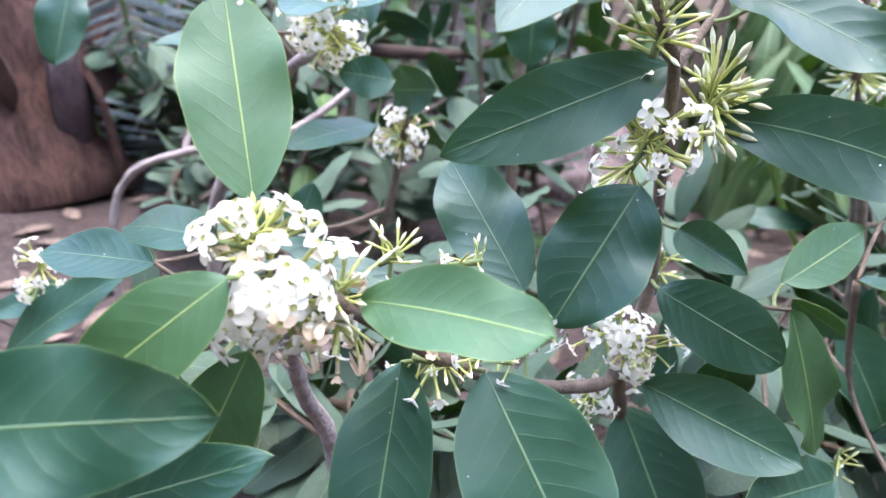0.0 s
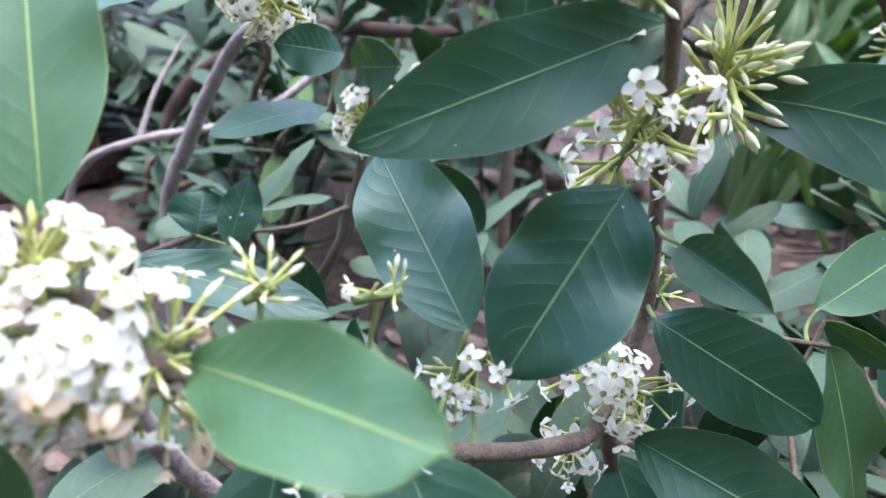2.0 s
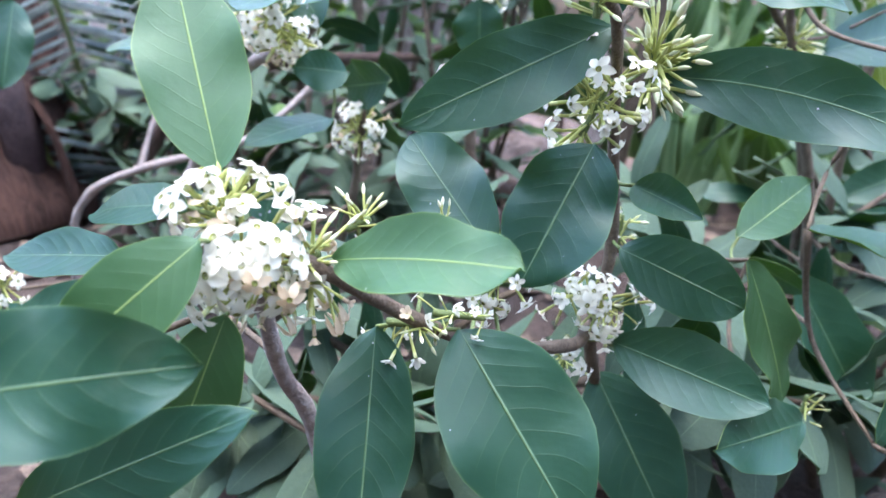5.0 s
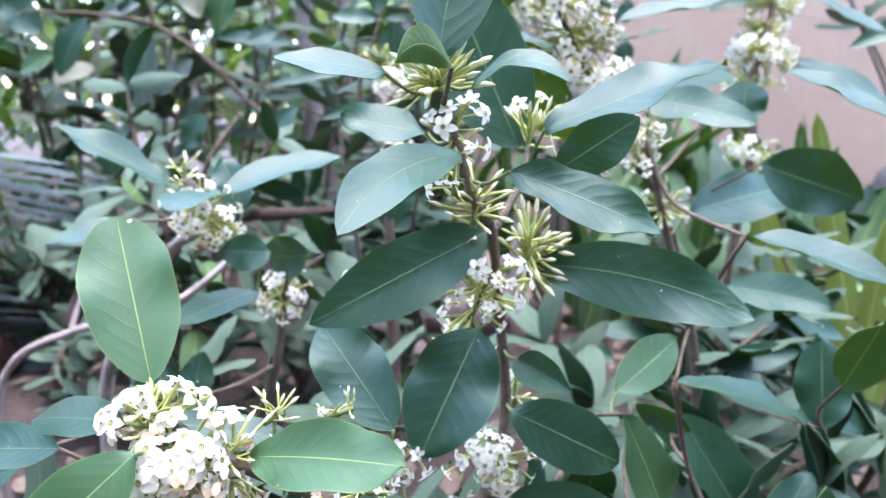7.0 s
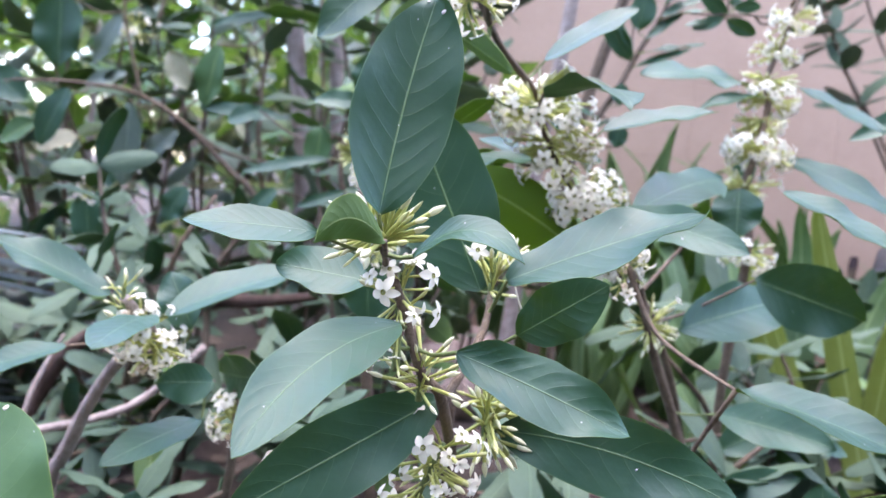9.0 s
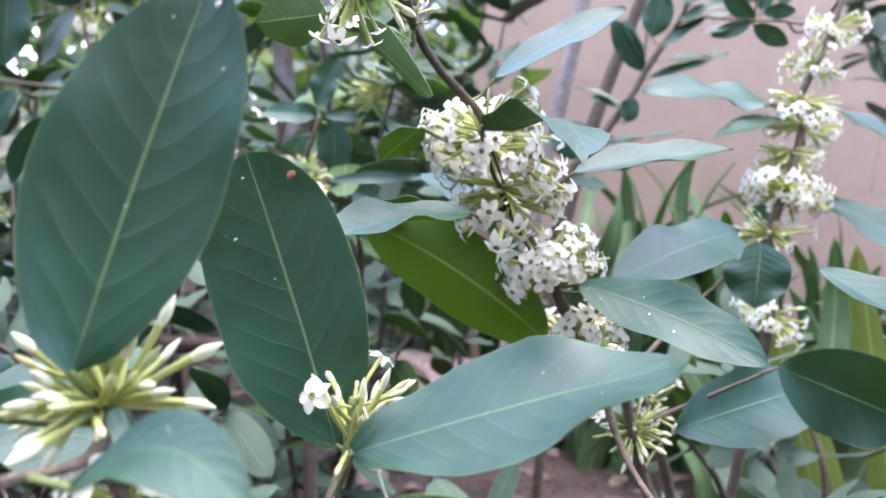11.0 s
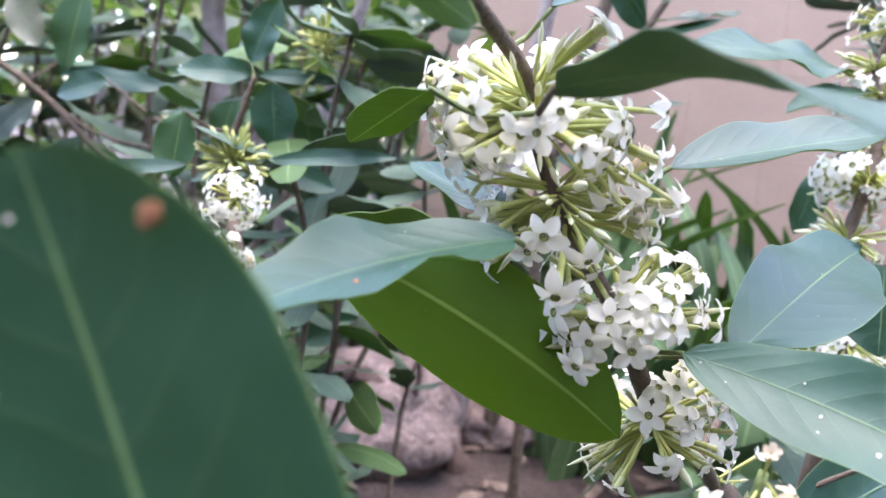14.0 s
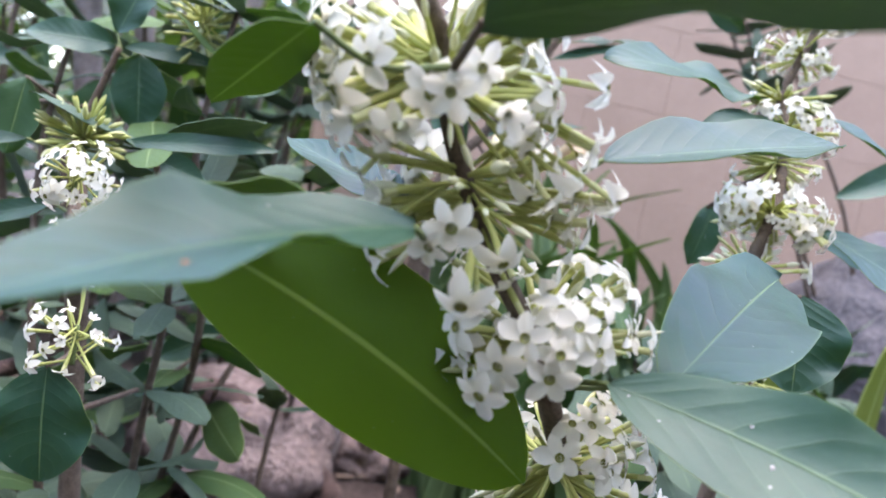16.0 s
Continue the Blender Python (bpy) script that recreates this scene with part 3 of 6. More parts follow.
back_shrub((0.75, 1.25), [(0.6, 1.15, 1.0), (0.72, 1.2, 0.94), (0.5, 1.25, 0.95), (0.66, 1.05, 0.86)], 37, "low leafy shrub beside the strap leaves", size=0.115, flowers=0.03, young=0.03, per=2, gap=0.09, shapes=DARK)
back_shrub((2.0, 2.3), [(1.15, 2.1, 1.8), (1.3, 2.2, 1.95), (1.05, 2.2, 2.05)], 39, "slender shrub with drooping dark leaves against the wall", size=0.13, first=0.75, gap=0.1, per=4, flowers=0.0, young=0.0)
back_shrub((0.42, 0.95), [(0.3, 0.78, 0.8), (0.48, 0.82, 0.86), (0.26, 0.9, 0.84), (0.58, 0.9, 0.9), (0.45, 0.74, 0.78)], 40, "low branching shrub with broad dark leaves", size=0.115, flowers=0.0, first=0.3, young=0.0, shapes=DARK)
back_shrub((-0.5, 1.25), [(-0.46, 1.15, 0.74), (-0.4, 1.2, 0.78), (-0.35, 1.1, 0.74)], 41, "low shady shrub with small blue-green leaves", size=0.075, flowers=0.03, first=0.25, young=0.0, gap=0.05, shapes=DARK)
back_shrub((-0.02, 0.8), [(-0.08, 0.66, 0.76), (0.05, 0.74, 0.84), (-0.16, 0.74, 0.82), (0.14, 0.7, 0.8), (0.0, 0.85, 0.88)], 42, "shaded low shrub under the flowering stems", size=0.1, young=0.03, flowers=0.02, first=0.3, per=2, gap=0.09, shapes=DARK)
back_shrub((0.2, 1.5), [(0.36, 1.6, 1.08), (-0.02, 1.5, 1.1)], 43, "shaded shrub with glossy leaves over the soil", size=0.1, first=0.55, r=0.0045, young=0.05, flowers=0.0, shapes=DARK)
back_shrub((-0.75, 2.0), [(-0.6, 1.9, 1.35), (-0.85, 1.95, 1.45), (-0.5, 2.0, 1.4), (-0.95, 1.9, 1.6)], 44, "leafy evergreen shrub in the shade behind the flowers", size=0.16, gap=0.12, young=0.2, per=2)

back_shrub((0.12, 0.72), [(0.15, 0.58, 0.68), (0.3, 0.6, 0.7), (0.4, 0.64, 0.72), (0.0, 0.62, 0.7)], 46, "low leafy undergrowth in deep shade", size=0.11, flowers=0.0, first=0.35, young=0.0, per=2, gap=0.09, shapes=DARK)
back_shrub((-0.25, 0.7), [(-0.15, 0.58, 0.68), (-0.26, 0.62, 0.7), (-0.08, 0.55, 0.66)], 47, "low leafy undergrowth in deep shade", size=0.11, flowers=0.0, first=0.35, young=0.0, per=2, gap=0.09, shapes=DARK)

back_shrub((0.06, 0.64), [(-0.1, 0.5, 0.75), (0.05, 0.52, 0.73), (0.2, 0.53, 0.76), (0.3, 0.56, 0.78), (-0.2, 0.56, 0.73)], 59, "low leafy undergrowth in deep shade", size=0.11, flowers=0.0, first=0.25, young=0.0, per=3, gap=0.07, shapes=DARK)
back_shrub((0.5, 0.78), [(0.4, 0.62, 0.74), (0.52, 0.66, 0.77), (0.62, 0.72, 0.8)], 60, "low leafy undergrowth in deep shade", size=0.115, flowers=0.0, first=0.25, young=0.0, per=3, gap=0.07, shapes=DARK)
back_shrub((-0.72, 1.62), [(-0.8, 1.5, 0.84), (-0.66, 1.45, 0.8), (-0.6, 1.6, 0.92), (-0.76, 1.7, 0.98)], 48, "low dark undergrowth beside the palm trunk", size=0.12, flowers=0.0, first=0.3, young=0.0, gap=0.06, shapes=DARK)
back_shrub((-0.42, 1.5), [(-0.52, 1.4, 0.86), (-0.36, 1.38, 0.82), (-0.3, 1.5, 0.94), (-0.46, 1.6, 1.0)], 49, "low dark undergrowth in the shade", size=0.12, flowers=0.0, first=0.3, young=0.0, gap=0.06, shapes=DARK)
back_shrub((-0.12, 1.42), [(-0.2, 1.32, 0.78), (-0.04, 1.3, 0.8), (0.02, 1.44, 0.9), (-0.14, 1.5, 0.96)], 50, "low dark undergrowth in the shade", size=0.11, flowers=0.0, first=0.3, young=0.0, gap=0.06, shapes=DARK)
back_shrub((0.72, 1.0), [(0.62, 0.9, 0.76), (0.78, 0.92, 0.8), (0.86, 1.02, 0.84), (0.68, 1.06, 0.84)], 56, "low leafy undergrowth beside the strap leaves", size=0.12, flowers=0.0, first=0.3, young=0.0, gap=0.06, shapes=DARK)
back_shrub((0.98, 1.75), [(0.88, 1.62, 0.86), (1.06, 1.66, 0.9), (1.16, 1.8, 0.98), (0.94, 1.86, 0.96)], 57, "low leafy undergrowth before the wall", size=0.13, flowers=0.0, first=0.3, young=0.0, gap=0.07, shapes=DARK)
back_shrub((1.35, 1.95), [(1.22, 1.82, 0.9), (1.42, 1.86, 0.94), (1.52, 2.0, 1.0), (1.3, 2.06, 1.0)], 58, "low leafy undergrowth before the big stone", size=0.14, flowers=0.0, first=0.3, young=0.0, gap=0.07, shapes=DARK)


def far_hedge(at, wide, deep, high, n, seed, label, size=0.17, mats=None):
    """A far mass of foliage: uneven clumps of single leaves on a few stems, with gaps."""
    rnd = random.Random(seed)
    verts, faces, idx, uvs = [], [], [], []
    clumps = [(rnd.uniform(-wide, wide), rnd.uniform(-deep, deep), high * rnd.uniform(0.05, 1) ** 0.8, rnd.uniform(0.16, 0.34)) for _ in range(n // 40)]
    for i in range(n):
        cx, cy, cz, cr = rnd.choice(clumps)
        p = Vector((cx + rnd.gauss(0, cr), cy + rnd.gauss(0, cr), max(0.03, cz + rnd.gauss(0, cr * 0.8))))
        y = Vector((rnd.uniform(-1, 1), rnd.uniform(-1, 1), rnd.uniform(-1, 0.5))).normalized()
        x = y.cross(Vector((rnd.uniform(-0.4, 0.4), rnd.uniform(-0.4, 0.4), 1))).normalized()
        s = size * rnd.uniform(0.7, 1.3)
        z = x.cross(y)
        k = len(verts)
        for a, c, h in ((0, 0, 0), (0.3, 0.2, 0.02), (0.3, 0, -0.02), (0.3, -0.2, 0.02), (0.65, 0.19, 0.03), (0.65, 0, 0), (0.65, -0.19, 0.03), (1, 0, -0.05)):
            verts.append(p + (y * a + x * c + z * h) * s)
            uvs.append((a, c * 2.2 + 0.5))
        faces += [(k, k + 2, k + 1), (k, k + 3, k + 2), (k + 1, k + 2, k + 5, k + 4), (k + 2, k + 3, k + 6, k + 5), (k + 4, k + 5, k + 7), (k + 5, k + 6, k + 7)]
        idx += [1 if rnd.random() < 0.7 else 0] * 6
    th = thing("hedge", (at[0], at[1], GROUND), label, "hedge", group="far hedges")
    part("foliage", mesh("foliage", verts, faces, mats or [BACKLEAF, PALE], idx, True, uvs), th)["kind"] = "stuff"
    for cx, cy, cz, cr in clumps[:14]:
        stem(th, [th.location + Vector((cx * 0.8, cy * 0.8, -0.02)), th.location + Vector((cx * 0.9, cy, cz * 0.5)), th.location + Vector((cx, cy, cz))], 0.02, 0.006, BARK, seed=int(cr * 1e4))


far_hedge((-1.4, 3.1), 1.4, 0.35, 1.25, 900, 51, "dense hedge of dark green leaves in the shade")
far_hedge((-2.2, 4.2), 2.2, 0.6, 1.6, 800, 52, "tall far hedge with sunlit yellow-green leaves")
far_hedge((-0.1, 3.6), 0.35, 0.4, 1.5, 450, 53, "dense hedge beside the end of the wall")
far_hedge((-2.1, 2.3), 0.6, 0.5, 1.3, 500, 54, "dense hedge of dark green leaves in the shade")

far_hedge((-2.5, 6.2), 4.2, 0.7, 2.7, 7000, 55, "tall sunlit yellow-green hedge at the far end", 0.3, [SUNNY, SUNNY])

# grey trunks between the leaves
trunks = thing("tree", (-0.2, 2.2, GROUND), "small tree with several smooth pinkish grey stems", "tree")
stem(trunks, [(-0.2, 2.2, GROUND - 0.02), (-0.22, 2.18, 1.1), (-0.28, 2.15, 1.6), (-0.36, 2.1, 2.3)], 0.035, 0.02, BARK, "trunk", seed=3)
stem(trunks, [(-0.18, 2.2, GROUND - 0.02), (-0.14, 2.2, 1.2), (-0.16, 2.15, 1.7), (-0.06, 2.1, 2.3)], 0.028, 0.016, BARK, "trunk", seed=4)
stem(trunks, [(-0.18, 2.2, GROUND), (-0.05, 2.1, 1.1), (0.06, 2.05, 1.5), (0.2, 2.0, 2.2)], 0.022, 0.012, BARK, "trunk", seed=5)
wall_tree = thing("tree", (0.42, 2.0, GROUND), "slim grey stems of a small tree before the wall", "tree")
stem(wall_tree, [(0.36, 2.0, GROUND - 0.02), (0.4, 1.95, 1.2), (0.44, 1.9, 1.6), (0.46, 1.85, 2.1)], 0.022, 0.014, BARK, "trunk", seed=6)
stem(wall_tree, [(0.44, 2.0, GROUND - 0.02), (0.47, 1.9, 1.2), (0.56, 1.85, 1.65), (0.7, 1.8, 2.1)], 0.02, 0.01, TWIG, "trunk", seed=7)

# branch lying low over the soil
low = thing("fallen_branch", (0.35, 1.9, GROUND), "brown bent branch lying low over the soil", "branch")
stem(low, [(0.39, 1.85, GROUND - 0.01), (0.348, 1.85, 0.63), (0.306, 1.85, 0.668), (0.243, 1.85, 0.712), (0.181, 1.85, 0.762), (0.114, 1.85, 0.785), (0.058, 1.86, 0.757), (0.0, 1.9, 0.69), (-0.06, 1.95, GROUND - 0.01)], 0.027, 0.02, ROOT, "branch", 0.3, 8)
stem(low, [(0.243, 1.85, 0.712), (0.262, 1.82, 0.79), (0.25, 1.8, 0.86)], 0.008, 0.004, ROOT, "twig", 0.2, 9)
side_branch = thing("branch", (-0.13, 1.25, GROUND), "bare brown branch crossing behind the flowers", "branch")
stem(side_branch, [(-0.6, 1.35, GROUND - 0.02), (-0.5, 1.3, 0.8), (-0.3, 1.22, 0.93), (-0.14, 1.2, 0.957), (-0.06, 1.24, 0.965), (-0.02, 1.34, 0.98)], 0.016, 0.006, ROOT, "branch", 0.2, 10)
stem(side_branch, [(-0.3, 1.22, 0.93), (-0.27, 1.2, 1.03), (-0.22, 1.22, 1.12)], 0.006, 0.003, TWIG, "twig", 0.2, 13)
left_branch = thing("branch", (-0.55, 0.95, GROUND), "thin grey bent branch beside the palm trunk", "branch")
stem(left_branch, [(-0.47, 0.95, GROUND - 0.02), (-0.47, 0.93, 0.7), (-0.44, 0.92, 0.775), (-0.36, 0.9, 0.822), (-0.22, 0.88, 0.875), (-0.14, 0.9, 0.95)], 0.006, 0.0045, BARK, "branch", 0.2, 11)

stem(left_branch, [(-0.36, 0.9, 0.822), (-0.35, 0.92, 0.88), (-0.33, 0.95, 0.94)], 0.004, 0.002, BARK, "twig", 0.2, 15)

# palm trunk with old leaf bases
palm = thing("palm_tree", (-1.02, 1.5, GROUND), "palm trunk with brown fibre and dark old leaf bases", "palm tree")

palm.rotation_euler[1] = radians(-9)


def palm_lean(z):
    """How far the trunk leans aside at height z."""
    return -0.55 * max(0, z - 0.28)


def palm_trunk():
    verts, faces, n, rows = [], [], 40, 70
    for i in range(rows):
        z = -0.03 + 2.3 * i / (rows - 1)
        for k in range(n):
            w = 6.2832 * k / n
            r = 0.17 + 0.02 * math.sin(z * 24 + w) * 0.5 + 0.02 * noise.noise(Vector((math.cos(w) * 3, math.sin(w) * 3, z * 9)))
            r += 0.012 * noise.noise(Vector((math.cos(w) * 18, math.sin(w) * 18, z * 5)))
            r *= 1 + 0.72 * math.exp(-max(z, 0) / 0.13)
            verts.append((r * math.cos(w) + palm_lean(z), r * math.sin(w), z))
    for i in range(rows - 1):
        for k in range(n):
            faces.append((i * n + k, i * n + (k + 1) % n, (i + 1) * n + (k + 1) % n, (i + 1) * n + k))
    verts.append((palm_lean(2.33), 0, 2.33))
    faces += [((rows - 1) * n + k, (rows - 1) * n + (k + 1) % n, len(verts) - 1) for k in range(n)]
    return mesh("trunk", verts, faces, [PALM])


part("trunk", palm_trunk(), palm)
sheath = blade((0, 0, 0.36), (0.13, 0, 0), (0, -0.05, 0), [SHEATH, PALM], 0.36, -0.3, 0.03, 7, 16, 8, full=0.9, thick=0.015)
boot = blade((0, 0, 0.25), (0.045, 0, 0), (0, -0.02, 0), [BOOT, BOOT], 0.5, 0.5, 0.02, 5, 14, 8, full=0.9, thick=0.012)
for k in range(22):
    w = k * 2.4 + 0.3
    o = new("leaf_base", sheath)
    o.parent = palm
    o.matrix_basis = pose(0.155 * math.cos(w) + palm_lean(0.085 * k), 0.155 * math.sin(w), -0.06 + 0.085 * k, 0, 0, math.degrees(w) + 90) @ pose(0, 0, 0, 5, 22 if k % 2 else -20)
for w, z, lean, out in ((-0.35, 0.06, 6, 0.235), (0.9, 0.9, 10, 0.19), (2.6, 0.6, 12, 0.19), (-2.2, 1.2, 8, 0.19)):
    o = new("dead_leaf_stub", boot)
    o.parent = palm
    o.matrix_basis = pose(out * math.cos(w) + palm_lean(z), out * math.sin(w), z, 0, 0, math.degrees(w) + 90) @ pose(0, 0, 0, lean, -8)

# feathery fronds
leaflet = blade((0, 1, 0), (0.032, 0, 0), (0, 0, 0.03), [FROND, FROND], 0.35, 0.2, 0.0, 6, 8, 2, thick=0.01)


def frond(pts, n, long, seed):
    rnd = random.Random(seed)
    a, face = Vector(pts[0]), Vector((0.1, -0.75, 0.65))
    th = thing("frond", a, "grey-green feathery frond arching in the shade", "frond", group="fronds")
    stem(th, pts, 0.006, 0.002, GREEN_STEM, "midrib")
    path = smooth_path(pts, 12)
    for i in range(n):
        t = 0.12 + 0.86 * i / n
        p = path[int(t * (len(path) - 1))]
        d = (path[min(int(t * (len(path) - 1)) + 1, len(path) - 1)] - path[int(t * (len(path) - 1)) - 1]).normalized()
        for sgn in (-1, 1):
            out = d.cross(face).normalized() * sgn + d * 0.35 + Vector((rnd.uniform(-0.05, 0.05), rnd.uniform(-0.12, 0.12), -0.06))
            s = long * (1 - abs(t - 0.4) * 0.7) * rnd.uniform(0.9, 1.1)
            y = out.normalized()
            x = y.cross(face).normalized()
            o = new("leaflet", leaflet)
            o.parent = th
            o.matrix_basis = Matrix.Translation(p - a) @ Matrix((x, y, x.cross(y))).transposed().to_4x4() @ Matrix.Diagonal((s, s, s, 1))


frond([(-0.773, 1.450, 1.031), (-0.769, 1.500, 0.941), (-0.762, 1.550, 0.819), (-0.746, 1.600, 0.700)], 18, 0.2, 0)
frond([(-0.771, 1.500, 0.510), (-0.747, 1.550, 0.597), (-0.709, 1.600, 0.677), (-0.681, 1.650, 0.787)], 18, 0.15, 116)
frond([(-0.811, 1.420, 0.788), (-0.798, 1.470, 0.663), (-0.769, 1.520, 0.554), (-0.759, 1.570, 0.435)], 18, 0.17, 235)
frond([(-0.668, 1.620, 1.004), (-0.664, 1.670, 0.876), (-0.672, 1.720, 0.737), (-0.705, 1.770, 0.570)], 18, 0.15, 354)
# strap-leaved clumps
straps = [blade((0, 0, 1), (0.04, 0, 0), (0, b, 0), [STRAP, STRAP], 0.4, 0.25, 0.0, 60 + i, 14, 4, full=0.8, thick=0.004, tip=tp) for i, (b, tp) in enumerate(((0.03, 0.1), (0.1, 0.5), (-0.06, 0.3), (0.16, 0.9)))]


def strap_clump(at, n, height, seed):
    rnd = random.Random(seed)
    th = thing("strap_leaf_plant", (at[0], at[1], GROUND - 0.01), "clump of bright green sword-shaped leaves in the soil", "plant", group="strap leaf plants")
    for i in range(n):
        o = new("leaf", rnd.choice(straps))
        o.parent = th
        h = height * rnd.uniform(0.6, 1.1)
        o.matrix_basis = pose(rnd.gauss(0, 0.04), rnd.gauss(0, 0.04), 0, rnd.gauss(0, 16), rnd.gauss(0, 16), rnd.uniform(0, 360)) @ Matrix.Diagonal((0.9, h, h, 1))


for i, (x, y, n, h) in enumerate(((0.78, 1.45, 9, 0.52), (1.02, 1.7, 9, 0.6), (0.55, 2.4, 14, 0.72), (0.8, 2.4, 16, 0.84), (1.0, 2.38, 16, 0.84), (0.38, 2.5, 10, 0.6), (1.22, 2.45, 14, 0.7), (0.6, 1.9, 9, 0.4), (0.88, 2.0, 12, 0.62), (0.72, 2.15, 12, 0.6))):
    strap_clump((x, y), n, h, 300 + i)

# one clump with long broad blades
broad = thing("strap_leaf_plant", (0.98, 1.32, GROUND - 0.01), "tall clump of broad yellow-green sword leaves", "plant", group="strap leaf plants")
for k, (x, y, tx, ty, tz, w) in enumerate(((0.020, -0.020, -0.179, -0.020, 0.65, 0.03), (-0.06, 0.04, -0.3, 0.02, 0.6, 0.025), (0.05, 0.05, 0.1, 0.06, 0.6, 0.03), (-0.02, 0.0, -0.02, -0.04, 0.48, 0.026), (0.0, 0.06, -0.2, 0.12, 0.5, 0.024))):
    me = blade((tx - x, ty - y, tz), (w, 0, 0.1 * w), (0.01, 0.02, 0.0), [YELLOW_STRAP, YELLOW_STRAP], 0.4, 0.2, 0.0, 90 + k, 14, 4, full=0.6, thick=0.003)
    part("leaf", me, broad, (x, y, 0))

# stones and fallen leaves on the soil


def stone(at, r, seed):
    bm = bmesh.new()
    bmesh.ops.create_icosphere(bm, subdivisions=4, radius=r)
    for v in bm.verts:
        v.co *= 1 + 0.25 * noise.noise(v.co * (1.6 / r) + Vector((seed, 0, 0))) + 0.1 * noise.noise(v.co * (5 / r) + Vector((seed, 2, 0)))
        v.co.z *= 0.6
    me = bpy.data.meshes.new("stone")
    bm.to_mesh(me)
    bm.free()
    me.materials.append(STONE)
    me.polygons.foreach_set("use_smooth", [True] * len(me.polygons))
    o = new("stone", me)
    o.location = (at[0], at[1], ground_height(*at) + r * 0.3)
    tagged(o, "rough pinkish brown stone half sunk in soil", "stone", group="stones")


for i, (x, y, r) in enumerate(((0.18, 1.97, 0.22), (-0.04, 1.8, 0.08), (0.46, 2.05, 0.1), (0.08, 1.68, 0.05))):
    stone((x, y), r, i * 3.7)


def litter(n):
    rnd = random.Random(12)
    verts, faces = [], []
    for i in range(n):
        x, y = rnd.uniform(-1.5, 1.5), rnd.uniform(0.6, 2.7)
        z = ground_height(x, y) + 0.006
        w, s = rnd.uniform(0, 6.28), rnd.uniform(0.02, 0.045)
        a, b = Vector((math.cos(w), math.sin(w), rnd.uniform(-0.2, 0.2))) * s, Vector((-math.sin(w), math.cos(w), rnd.uniform(-0.3, 0.3))) * s * 0.4
        c, k = Vector((x, y, z)), len(verts)
        verts += [c - a, c - a * 0.3 + b, c + a * 0.5 + b * 0.8, c + a, c + a * 0.5 - b * 0.8, c - a * 0.3 - b, c + Vector((0, 0, rnd.uniform(0.003, 0.012)))]
        faces += [(k + j, k + (j + 1) % 6, k + 6) for j in range(6)]
    o = new("leaf_litter", mesh("leaf_litter", verts, faces, [LITTER]))
    tagged(o, "scattered dry brown leaves on the soil", "leaf litter", kind="stuff")


litter(800)


def boulder():
    """A big dark stone with horizontal ridges."""
    bm = bmesh.new()
    bmesh.ops.create_icosphere(bm, subdivisions=5, radius=1)
    for v in bm.verts:
        n = v.co.copy()
        k = 1 + 0.1 * noise.noise(n * 1.5) + 0.03 * noise.noise(n * 7) + 0.018 * math.sin(n.z * 34 + 2 * noise.noise(n * 3))
        v.co = Vector((n.x * 0.4, n.y * 0.3, n.z * 0.5)) * k
    me = bpy.data.meshes.new("boulder")
    bm.to_mesh(me)
    bm.free()
    me.materials.append(SLATE)
    me.polygons.foreach_set("use_smooth", [True] * len(me.polygons))
    o = new("boulder", me)
    o.location = (1.98, 2.32, GROUND + 0.3)
    tagged(o, "large dark grey stone with horizontal ridges by the wall", "stone")


boulder()
stake = thing("garden_stake", (1.62, 2.55, GROUND), "short brown stake with a dark cut top", "stake")
stem(stake, [(1.62, 2.55, GROUND - 0.02), (1.625, 2.55, 0.8), (1.63, 2.55, 1.0)], 0.016, 0.015, TWIG, "post", 0.1, 16)
stem(stake, [(1.63, 2.55, 0.998), (1.632, 2.55, 1.02), (1.633, 2.55, 1.04)], 0.017, 0.012, BOOT, "cap", 0.1, 17)

# ---- the flowering shrubs ----
shrub = thing("flowering_shrub", (0.12, 0.5, GROUND), "evergreen shrub with glossy dark leaves and white star flowers", "shrub", group="flowering shrubs")
shrub_tall = thing("flowering_shrub", (0.36, 0.85, GROUND), "evergreen shrub stem with dense white flower clusters, leaning", "shrub", group="flowering shrubs")
shrub_wall = thing("flowering_shrub", (0.62, 1.05, GROUND), "upright flowering shrub stem before the pink wall", "shrub", group="flowering shrubs")
shrub_right = thing("flowering_shrub", (0.45, 0.8, GROUND), "leafy shrub with green buds and broad dark leaves", "shrub", group="flowering shrubs")
shrub_back = thing("flowering_shrub", (0.06, 1.1, GROUND), "flowering shrub further back with yellowish bud heads", "shrub", group="flowering shrubs")
shrub_left = thing("flowering_shrub", (-0.22, 0.78, GROUND), "shrub with grey stem and fading white flowers", "shrub", group="flowering shrubs")

stem(shrub, [(0.2, 0.6, GROUND - 0.02), (0.17, 0.52, 0.75), (0.144, 0.462, 0.849), (0.149, 0.462, 0.909), (0.136, 0.447, 0.989), (0.122, 0.408, 1.050), (0.109, 0.395, 1.068), (0.094, 0.396, 1.108), (0.083, 0.400, 1.133)], 0.0052, 0.0022, TWIG, seed=21)
stem(shrub, [(0.122, 0.408, 1.046), (0.145, 0.445, 1.081), (0.152, 0.478, 1.103)], 0.0028, 0.002, TWIG, seed=22)
stem(shrub, [(0.139, 0.462, 0.859), (0.127, 0.420, 0.857), (0.060, 0.347, 0.886), (-0.008, 0.278, 0.944), (-0.038, 0.283, 0.959)], 0.0045, 0.003, TWIG, seed=23)
